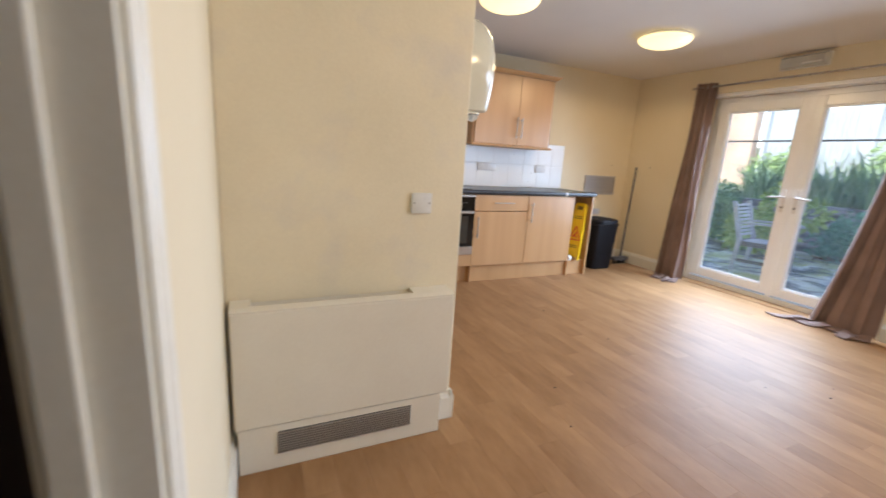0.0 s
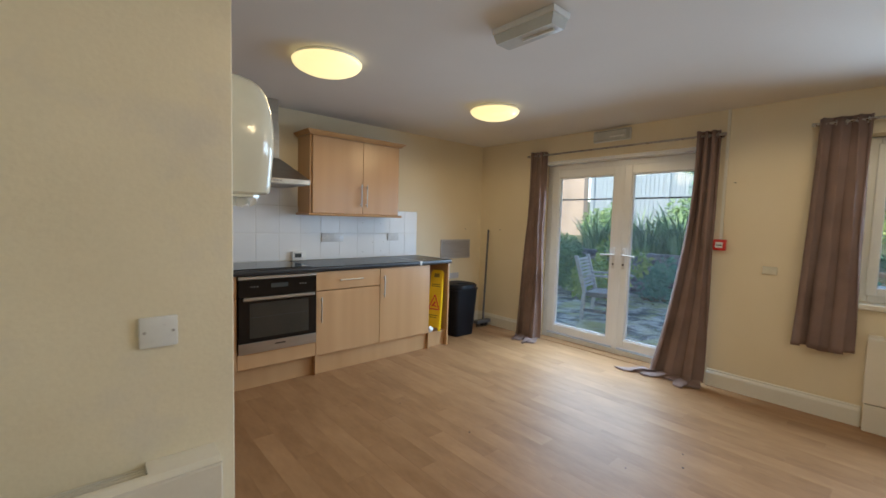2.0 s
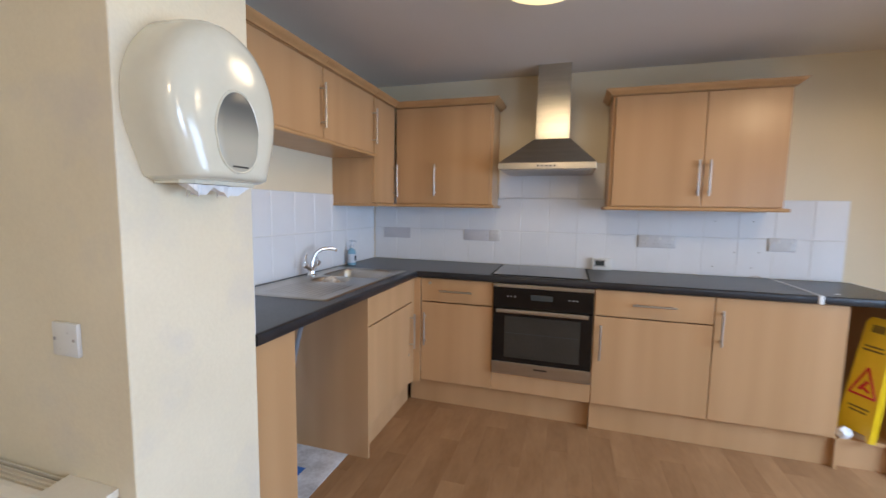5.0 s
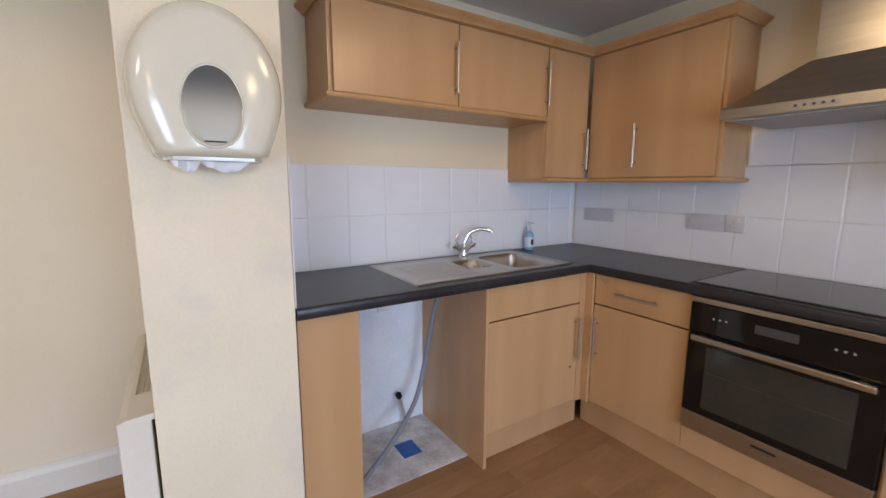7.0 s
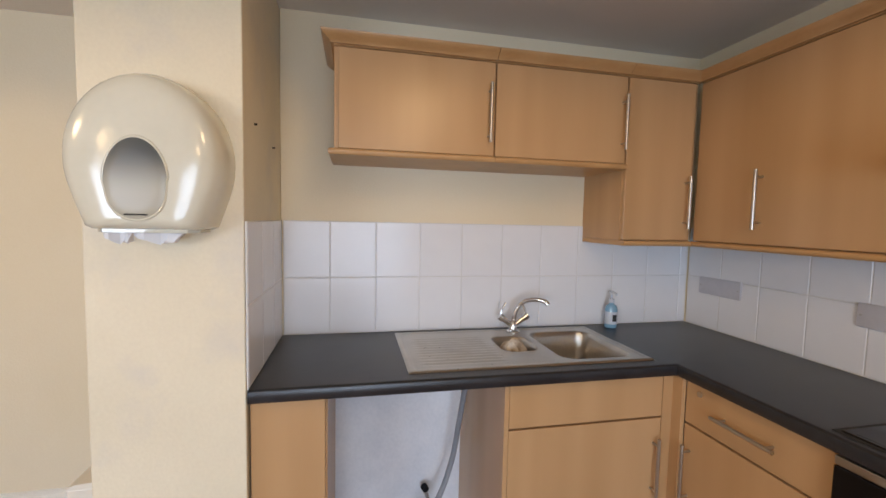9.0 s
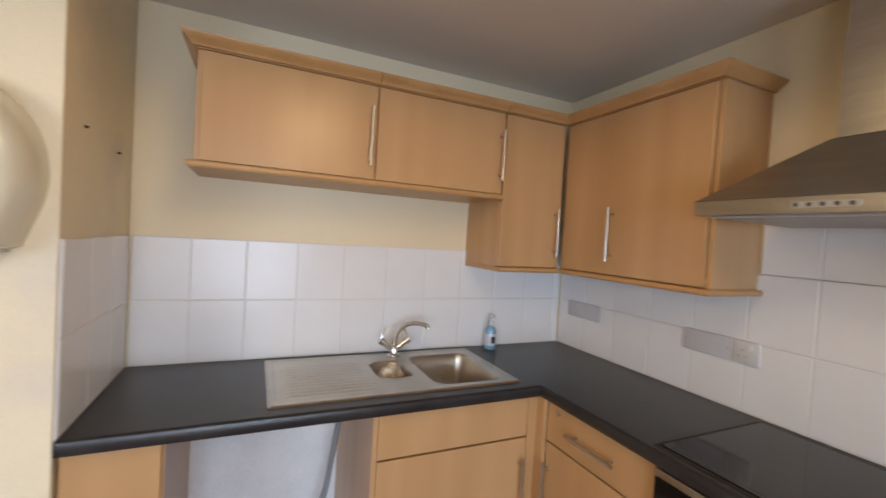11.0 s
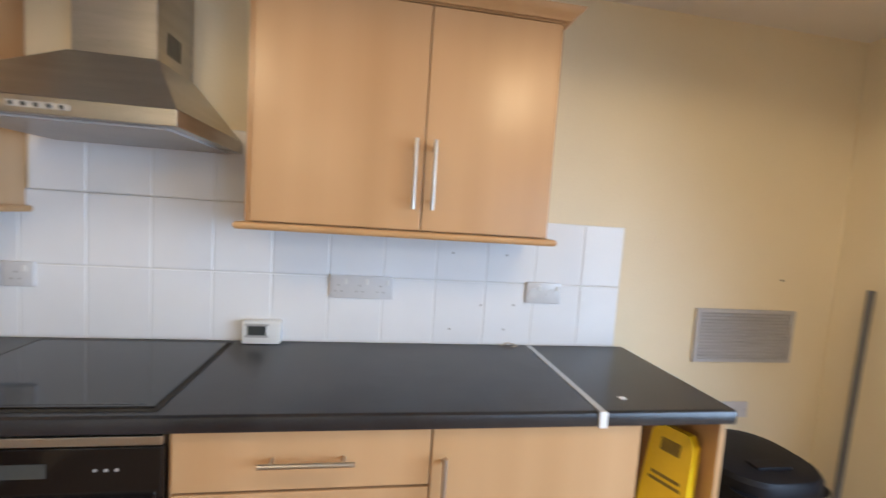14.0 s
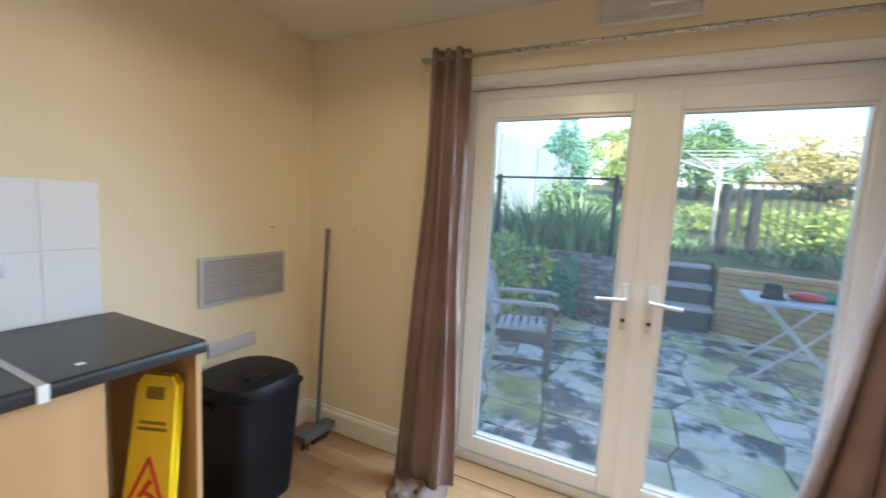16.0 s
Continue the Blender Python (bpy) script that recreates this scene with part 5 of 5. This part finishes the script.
shrub("bush", (7.85, 3.85, -0.1), (0.62, 0.62, 0.62), 2800, 0.11, 0.034, M["leaf_yellow"], "yellow-green leafy bush against the garden wall")
shrub("bush", (8.45, 3.25, -0.1), (0.34, 0.36, 0.42), 1500, 0.09, 0.022, M["leaf_blue"], "blue-green leafy bush at the foot of the wall")
shrub("bush", (7.9, 5.2, -0.1), (0.75, 0.75, 0.62), 3200, 0.09, 0.026, M["leaf"], "broad green bush behind the garden chair")
shrub("bush", (10.6, -0.1, 0.8), (0.7, 0.75, 0.42), 2400, 0.08, 0.022, M["leaf_yellow"], "bright yellow-green bush on the upper terrace")
shrub("bush", (9.6, -1.6, 0.78), (0.6, 0.9, 0.35), 2400, 0.09, 0.025, M["leaf"], "green bush along the upper terrace")
shrub("bush", (10.9, 5.3, 0.82), (0.7, 0.9, 0.65), 2600, 0.09, 0.025, M["leaf"], "dense green bush on the upper terrace")
shrub("bush", (11.6, 2.3, 0.9), (0.8, 0.7, 0.42), 2400, 0.08, 0.022, M["leaf"], "rough green bush on the upper terrace")
shrub("bush", (12.6, 0.6, 1.0), (0.8, 1.1, 0.45), 2600, 0.09, 0.025, M["leaf_yellow"], "yellow-green bush behind the rotary airer")
shrub("bush", (11.4, -0.9, 0.9), (0.6, 0.7, 0.5), 2200, 0.08, 0.022, M["leaf_gold"], "golden shrub beside the terrace railing")
shrub("bush", (12.2, 3.9, 0.95), (0.8, 0.9, 0.55), 2600, 0.09, 0.025, M["leaf"], "dark green bush below the boundary fence")
shrub("tree", (15.0, 4.5, 1.4), (0.9, 0.85, 1.15), 7500, 0.10, 0.026, M["leaf_blue"], "dark blue-green tree beyond the garden", 0.10, 0.5)
shrub("tree", (16.5, 3.1, 1.6), (1.5, 1.4, 1.1), 8500, 0.11, 0.032, M["leaf_yellow"], "sunlit yellow-green tree beyond the garden", 0.12, 0.5)
shrub("tree", (17.5, 1.0, 1.8), (1.6, 1.6, 1.0), 8500, 0.11, 0.032, M["leaf"], "green tree beyond the garden", 0.12, 0.45)
shrub("tree", (18.0, -2.0, 1.9), (1.8, 2.2, 0.95), 10000, 0.11, 0.034, M["leaf_gold"], "sunlit golden tree beyond the garden", 0.12, 0.4)
shrub("tree", (17.0, -5.5, 1.6), (2.0, 2.2, 1.3), 10000, 0.11, 0.034, M["leaf_yellow"], "tall sunlit tree at the side of the garden", 0.14, 0.6)
shrub("tree", (13.0, -3.2, 1.1), (1.2, 1.6, 1.0), 7500, 0.085, 0.028, M["leaf_gold"], "golden shrubby tree behind the railing", 0.10, 0.4)


def strap_plant(at, spread, n, height, label):
    t = thing("strap_leaved_plant", at, label, "plant", "strap-leaved plants on the terrace")
    vs, fs = [], []
    for _ in range(n):
        a, r = rnd.uniform(0, math.tau), rnd.uniform(0, 1) ** 0.5
        p = Vector(at) + Vector((spread[0] * r * math.cos(a), spread[1] * r * math.sin(a), -0.02))
        lean = Vector((math.cos(a), math.sin(a), 0)) * rnd.uniform(0.25, 1.05) + Vector((rnd.uniform(-0.3, 0.3), rnd.uniform(-0.3, 0.3), 0))
        h, w = height * rnd.uniform(0.45, 1.25), rnd.uniform(0.010, 0.022)
        side = Vector((-lean.y, lean.x, 0)).normalized() * w
        k = len(vs)
        for s in (0, 0.35, 0.7, 1.0):
            q = p + Vector((0, 0, h)) * (s - 0.42 * s ** 3 * lean.length) + lean * h * 0.75 * s ** 1.7
            e = side * (1 - 0.92 * s ** 3)
            vs += [q - e, q + e]
        fs += [(k + i, k + i + 1, k + i + 3, k + i + 2) for i in (0, 2, 4)]
    leaf_mesh("leaves", (vs, fs), M["blade"], t)


for y, n, h in ((2.75, 150, 0.75), (3.25, 210, 1.05), (3.85, 200, 0.95), (4.4, 190, 0.8), (5.0, 170, 0.9)):
    strap_plant((9.45, y, 0.78), (0.32, 0.34), n, h, "clump of arching green strap leaves above the wall")
for x, y in ((10.3, 1.9, ), (11.0, 2.6), (10.2, 0.5), (11.5, 1.4), (9.5, -0.4)):
    strap_plant((x, y, 0.80), (0.55, 0.55), 260, 0.30, "tufts of long green grass on the upper terrace")
strap_plant((6.95, 2.52, -0.06), (0.05, 0.05), 40, 0.10, "small green weed growing between the slabs")

# fallen leaves along the foot of the wall
litter = thing("fallen_leaves", (8.5, 2.7, -0.055), "drift of brown fallen leaves along the wall's foot", "leaves", kind="stuff")


def fallen():
    x = 8.82 - abs(rnd.gauss(0, 0.28))
    p = Vector((x, rnd.uniform(1.9, 3.5), -0.035 + rnd.uniform(0, 0.03)))
    return p, Vector((rnd.uniform(-1, 1), rnd.uniform(-1, 1), rnd.uniform(0, 0.35))), rnd.uniform(0.04, 0.08), rnd.uniform(0.012, 0.022)


leaf_mesh("leaves", cloud(900, fallen), M["leaf_brown"], litter)

# steps
steps = thing("garden_steps", (9.0, 1.7, -0.1), "weathered stone steps up to the terrace", "steps")
for k, (x, z) in enumerate(((8.66, 0.25), (8.97, 0.49), (9.28, 0.73))):
    part("tread", box(B(), (x - 0.03, 1.40, z - 0.04), (x + 0.36, 2.0, z), 0.008), M["stone"], steps)
    part("riser", box(B(), (x, 1.42, -0.1), (x + 0.30, 1.98, z - 0.041)), M["riser"], steps)

# garden chair
chair = thing("garden_chair", (6.24, 3.15, -0.056), "wooden garden armchair, silvered slats on darker legs", "chair")
CM = pose(6.24, 3.16, -0.056, 0, 0, 13)


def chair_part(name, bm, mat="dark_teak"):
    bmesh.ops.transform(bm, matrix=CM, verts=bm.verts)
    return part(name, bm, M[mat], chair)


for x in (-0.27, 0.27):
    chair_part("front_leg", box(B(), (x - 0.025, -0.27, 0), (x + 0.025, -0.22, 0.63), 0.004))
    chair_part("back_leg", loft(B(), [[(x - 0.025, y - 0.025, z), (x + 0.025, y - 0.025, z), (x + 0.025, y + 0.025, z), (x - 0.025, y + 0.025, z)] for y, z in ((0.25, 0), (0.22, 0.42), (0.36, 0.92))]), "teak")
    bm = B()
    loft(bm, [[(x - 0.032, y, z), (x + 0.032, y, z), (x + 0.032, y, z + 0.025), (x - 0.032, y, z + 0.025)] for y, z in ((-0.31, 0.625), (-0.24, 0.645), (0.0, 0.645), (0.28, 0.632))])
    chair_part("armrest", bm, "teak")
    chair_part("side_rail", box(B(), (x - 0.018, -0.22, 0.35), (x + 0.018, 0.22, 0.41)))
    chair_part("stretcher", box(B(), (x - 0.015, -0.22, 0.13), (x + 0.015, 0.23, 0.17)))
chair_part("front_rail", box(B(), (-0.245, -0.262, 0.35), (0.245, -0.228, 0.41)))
chair_part("back_rail", box(B(), (-0.245, 0.20, 0.35), (0.245, 0.235, 0.41)))
for k in range(7):
    y = -0.27 + k * 0.072
    chair_part("seat_slat", box(B(), (-0.25, y, 0.412 - 0.004 * k), (0.25, y + 0.055, 0.43 - 0.004 * k), 0.003), "teak")
for k in range(9):
    z = 0.48 + k * 0.048
    y = 0.225 + (z - 0.42) * 0.28
    bm = box(B(), (-0.245, -0.009, -0.017), (0.245, 0.009, 0.017), 0.002)
    bmesh.ops.transform(bm, matrix=pose(0, y, z, -15), verts=bm.verts)
    chair_part("back_slat", bm, "teak")

# folding table with odds and ends
table = thing("garden_table", (7.6, 0.85, -0.06), "pale folding garden table on crossed white legs", "table")
part("tabletop", loft(B(), [rounded(7.6, 0.85, 0.36, 0.44, 0.08, z) for z in (0.635, 0.66)]), M["table_top"], table)
for x in (7.32, 7.88):
    for s in (-1, 1):
        part("leg", tube(B(), [(x, 0.85 - s * 0.34, -0.06), (x + s * 0.012, 0.85, 0.29), (x, 0.85 + s * 0.30, 0.632)], 0.012, smooth=False), M["white_metal"], table)
part("brace", cyl(B(), (7.32, 0.85, 0.29), (7.88, 0.85, 0.29), 0.009), M["white_metal"], table)
hat = thing("black_bucket", (7.55, 1.08, 0.66), "upturned black plastic pot on the garden table", "pot")
part("pot", lathe(B(), (7.55, 1.08), [(0.10, 0.6605), (0.10, 0.68), (0.085, 0.69), (0.07, 0.80), (0.02, 0.81)], 20), M["black"], hat, smooth=True)
for name, x, y, mat, label in (("red_cloth", 7.62, 0.80, M["red"], "crumpled red cloth on the garden table"), ("green_cloth", 7.66, 0.62, M["green_cloth"], "crumpled green cloth on the garden table")):
    bm = ball(B(), (x, y, 0.70), 0.12, 3, (0.9, 1.2, 0.34))
    for v in bm.verts:
        v.co += 0.03 * Vector((noise.noise(v.co * 9), noise.noise(v.co * 9 + V(3, 1, 7)), 0.6 * noise.noise(v.co * 12)))
        v.co.z = max(v.co.z, 0.661)
    solid(name, bm, mat, label, "cloth", smooth=True)

# railings


def railing(x, y0, y1, z0, z1, label, bars, posts):
    t = thing("garden_railing", (x, (y0 + y1) / 2, z0), label, "railing")
    part("top_rail", box(B(), (x - 0.02, y0, z1 - 0.03), (x + 0.02, y1, z1)), M["iron"], t)
    if bars:
        part("bottom_rail", box(B(), (x - 0.015, y0, z0 + 0.08), (x + 0.015, y1, z0 + 0.11)), M["iron"], t)
        n = round((y1 - y0) / 0.11)
        for k in range(1, n):
            y = y0 + (y1 - y0) * k / n
            part("bar", cyl(B(), (x, y, z0 + 0.11), (x, y, z1 - 0.031), 0.009, 6), M["iron"], t)
    for y in posts:
        part("post", box(B(), (x - 0.03, y - 0.03, z0 - 0.1), (x + 0.03, y + 0.03, z1 + 0.03)), M["iron"], t)


railing(8.93, 2.66, 6.2, 0.80, 1.885, "thin black iron rail above the retaining wall", False, (2.68, 4.4, 6.1))
railing(10.5, -4.5, 1.05, 0.84, 1.99, "thin black iron railing with upright bars on the terrace", True, (-4.4, -2.6, -0.62, 1.0))
for y, h in ((1.18, 1.93), (0.78, 1.85)):
    bm = B()
    tube(bm, [(10.45, y, 0.7), (10.44, y + 0.02, 1.2), (10.47, y - 0.01, h)], 0.085, 9, r2=0.07)
    for v in bm.verts:
        v.co += 0.02 * Vector((noise.noise(v.co * 7), noise.noise(v.co * 7 + V(4, 4, 4)), 0))
    solid("timber_post", bm, M["old_timber"], "thick dark rotting timber post on the terrace", "post", group="dark timber posts", smooth=True)

# rotary clothes airer
airer = thing("rotary_airer", (11.2, 1.23, 0.9), "white rotary clothes airer standing open on the terrace", "clothes airer")
part("pole", cyl(B(), (11.2, 1.23, 0.85), (11.2, 1.23, 2.40), 0.025), M["white_metal"], airer, smooth=True)
part("hub", cyl(B(), (11.2, 1.23, 2.10), (11.2, 1.23, 2.24), 0.045), M["white_metal"], airer, smooth=True)
tips = []
for k in range(4):
    a = radians(48 + 90 * k)
    tip = Vector((11.2 + 0.88 * math.cos(a), 1.23 + 0.88 * math.sin(a), 2.47))
    tips.append(tip)
    part("arm", cyl(B(), (11.2, 1.23, 2.18), tip, 0.013, 8), M["white_metal"], airer)
hubp = Vector((11.2, 1.23, 2.18))
for j in range(4):
    f = 1 - j * 0.17
    for a, b in zip(tips, tips[1:] + tips[:1]):
        part("line", cyl(B(), hubp.lerp(a, f), hubp.lerp(b, f), 0.006, 5), M["white_metal"], airer)

# far fence and rendered wall
far_fence = thing("boundary_fence", (13.2, 5.2, 0.9), "tall pale grey boarded boundary fence", "fence")
for k in range(26):
    f = k / 26
    x, y = 14.4 - 2.2 * f, 4.35 + 2.35 * f
    top = 2.75 + 0.9 * f
    bm = box(B(), (-0.012, 0.003, 0), (0.012, 0.118, top - 0.9))
    bmesh.ops.transform(bm, matrix=pose(x, y, 0.9, 0, 0, 43), verts=bm.verts)
    part("board", bm, M["fence"], far_fence)
for f in (0.0, 0.33, 0.66, 1.0):
    x, y = 14.4 - 2.2 * f - 0.05, 4.35 + 2.35 * f
    part("post", box(B(), (x - 0.05, y - 0.05, 0.8), (x + 0.05, y + 0.05, 2.85 + 0.9 * f)), M["fence"], far_fence)
neighbour = thing("garden_wall", (11.6, 8.5, 0.5), "tan rendered boundary wall of the next garden", "wall")
part("wall", box(B(), (11.9, 6.85, -0.1), (12.15, 13.5, 2.9)), M["render"], neighbour)
part("coping", box(B(), (11.86, 6.85, 2.902), (12.19, 13.5, 2.97), 0.01), M["stone"], neighbour)
# ---- tiles and planks, piece by piece ----
TW, TH = 0.197, 0.2455
TILE_BASE = 0.916
TILES = {}


def tile_mesh(w, h):
    key = (round(w, 4), round(h, 4))
    if key not in TILES:
        bm = B()
        e = 0.003
        loft(bm, [[(-w / 2, 0, -h / 2), (w / 2, 0, -h / 2), (w / 2, 0, h / 2), (-w / 2, 0, h / 2)], [(-w / 2, -0.004, -h / 2), (w / 2, -0.004, -h / 2), (w / 2, -0.004, h / 2), (-w / 2, -0.004, h / 2)], [(-w / 2 + e, -0.006, -h / 2 + e), (w / 2 - e, -0.006, -h / 2 + e), (w / 2 - e, -0.006, h / 2 - e), (-w / 2 + e, -0.006, h / 2 - e)]])
        TILES[key] = mesh_of(bm, "tile", M["tile"])
    return TILES[key]


def tile_field(name, at, turn, s0, s1, first, rows, label):
    """White tiles with grey joints on a wall; s runs along the wall, first is a joint's place."""
    z1 = TILE_BASE + rows * TH
    base = thing(name, at((s0 + s1) / 2, 0, TILE_BASE), label, "tiles", kind="structure")
    part("grout", kbox(B(), at, (s0, 0.0008, TILE_BASE - 0.003), (s1, 0.0050, z1)), M["grout"], base)
    k = math.floor((s0 - first) / TW)
    while first + k * TW < s1 - 0.004:
        a, b = max(s0, first + k * TW), min(s1, first + (k + 1) * TW)
        k += 1
        if b - a < 0.012:
            continue
        for r in range(rows):
            ob = new("tile", tile_mesh(b - a - 0.0022, TH - 0.0026))
            ob.parent = base
            ob.matrix_local = Matrix.Translation(Vector(at((a + b) / 2, 0.0010, TILE_BASE + (r + 0.5) * TH)) - base.location) @ pose(0, 0, 0, random.uniform(-0.25, 0.25), 0, turn + random.uniform(-0.25, 0.25))


tile_field("wall_tiles_1", north, 0, 0.262, 3.389, 1.444 - TW * 6, 2, "white glazed tiles with grey joints above the worktop")
tile_field("wall_tiles_4", lambda s, d, z: north(s, d, z + 2 * TH), 0, 1.275, 2.008, 1.444 - TW, 1, "white glazed tiles under the cooker hood")
tile_field("wall_tiles_2", west, 90, 1.98, 3.990, 2.171, 2, "white glazed tiles with grey joints behind the sink")
tile_field("wall_tiles_3", lambda s, d, z: (s, 1.9685 + d, z), 180, 0.258, 0.836, 0.44, 2, "white glazed tiles on the pier's side")

PW, PL = 0.118, 0.92
PLANKS = {}


def plank_mesh(w, length):
    key = (round(w, 4), round(length, 4))
    if key not in PLANKS:
        loops = []
        for g, z in ((0.0002, -0.004), (0.0002, -0.0002), (0.0006, 0.0)):
            a, b = w / 2 - g, length / 2 - g
            loops.append([(-a, -b, z), (a, -b, z), (a, b, z), (-a, b, z)])
        PLANKS[key] = mesh_of(loft(B(), loops), "plank", M["floor"])
    return PLANKS[key]


x, row = SX, 0
while x < EX - 0.01:
    w = min(PW, EX - x)
    y = SOUTH - (row * 0.382 % 1.0) * PL
    while y < NY - 0.01:
        a, b = max(y, SOUTH), min(y + PL, NY)
        y += PL
        if b - a > 0.02:
            ob = new("plank", plank_mesh(w, b - a))
            ob.parent = floor
            ob.location = Vector((x + w / 2, (a + b) / 2, 0)) - floor.location
    x += PW
    row += 1

# ---- bricks and paving, piece by piece ----
BRICKS = {}


def brick_mesh(w, d, h, mat):
    key = (round(w, 3), d, h, mat.name)
    if key not in BRICKS:
        loops = []
        for g, y in ((0.0, 0.0), (0.0, -d + 0.006), (0.006, -d)):
            a, b = w / 2 - g, h / 2 - g
            loops.append([(-a, y, -b), (a, y, -b), (a, y, b), (-a, y, b)])
        BRICKS[key] = mesh_of(loft(B(), loops), "brick", mat)
    return BRICKS[key]


def brick_wall(name, a, b, z0, courses, mat, label, seed):
    """A retaining wall from a to b in plan, in stretcher bond, with a mortar core and a coping; its face is on the house's side."""
    r = random.Random(seed)
    a, b = Vector((*a, 0)), Vector((*b, 0))
    run = (b - a).length
    turn = math.degrees(math.atan2((b - a).y, (b - a).x))
    t = thing(name, (a.x, a.y, z0), label, "wall")
    h = 0.075
    place = Matrix.Translation((a.x, a.y, 0)) @ pose(0, 0, 0, 0, 0, turn)
    bm = box(B(), (0, 0.004, z0), (run, 0.22, z0 + courses * h))
    bmesh.ops.transform(bm, matrix=place, verts=bm.verts)
    part("core", bm, M["mortar"], t)
    bm = B()
    n = max(2, round(run / 0.45))
    for k in range(n):
        box(bm, (run * k / n + 0.004, -0.03, z0 + courses * h + 0.001), (run * (k + 1) / n - 0.004, 0.24, z0 + courses * h + 0.05 + r.uniform(0, 0.008)), 0.006)
    bmesh.ops.transform(bm, matrix=place, verts=bm.verts)
    part("coping", bm, mat, t)
    for c in range(courses):
        s = -0.1125 * (c % 2)
        while s < run:
            u, v = max(s, 0), min(s + 0.225, run)
            s += 0.225
            if v - u < 0.04:
                continue
            ob = new("brick", brick_mesh(v - u - 0.01, 0.016, 0.065, mat))
            ob.parent = t
            ob.matrix_local = Matrix.Translation(-t.location) @ place @ Matrix.Translation(((u + v) / 2, 0.004 + r.uniform(-0.004, 0.004), z0 + (c + 0.5) * h)) @ pose(0, 0, 0, r.uniform(-1, 1), r.uniform(-0.7, 0.7), r.uniform(-1, 1))


brick_wall("retaining_wall", (8.88, 5.2), (8.88, 2.02), -0.10, 11, M["brick"], "weathered brick retaining wall below the planting", 3)
brick_wall("retaining_wall", (8.78, 1.38), (7.95, -0.75), -0.10, 11, M["brick_moss"], "mossy brick retaining wall beside the garden steps", 5)

patio = thing("pavement_1", (6.8, 2.0, -0.10), "mossy uneven stone paving outside the garden doors", "paving", kind="structure")
part("bed", box(B(), (4.755, -3.5, -0.098), (8.86, 6.5, -0.062)), M["joint"], patio)
r = random.Random(11)
gx = [4.76 + k * 0.41 for k in range(11)]
gy = [-2.4 + k * 0.47 for k in range(18)]
corner = {}
for i, x in enumerate(gx):
    for j, y in enumerate(gy):
        edge = i in (0, len(gx) - 1)
        corner[i, j] = Vector((x + (0 if edge else r.uniform(-0.12, 0.12)), y + r.uniform(-0.13, 0.13), 0))
for i in range(len(gx) - 1):
    for j in range(len(gy) - 1):
        quad = [corner[i, j], corner[i + 1, j], corner[i + 1, j + 1], corner[i, j + 1]]
        mid = sum(quad, Vector()) / 4
        pts = []
        for a, b in zip(quad, quad[1:] + quad[:1]):
            m = (a + b) / 2
            pts += [a, a.lerp(b, 0.5) + (mid - m).normalized() * r.uniform(0, 0.012)]
        def loop(gap, z):
            return [(p.x - mid.x + (mid.x - p.x) * gap, p.y - mid.y + (mid.y - p.y) * gap, z) for p in pts]
        top = 0.022 + r.uniform(0, 0.008)
        ob = new("slab", mesh_of(loft(B(), [loop(0.012, 0), loop(0.012, top - 0.005), loop(0.024, top)]), "slab", M["slab"]))
        ob.parent = patio
        ob.matrix_local = Matrix.Translation(Vector((mid.x, mid.y, -0.0775)) - patio.location) @ pose(0, 0, 0, r.uniform(-0.4, 0.4), r.uniform(-0.4, 0.4), 0)
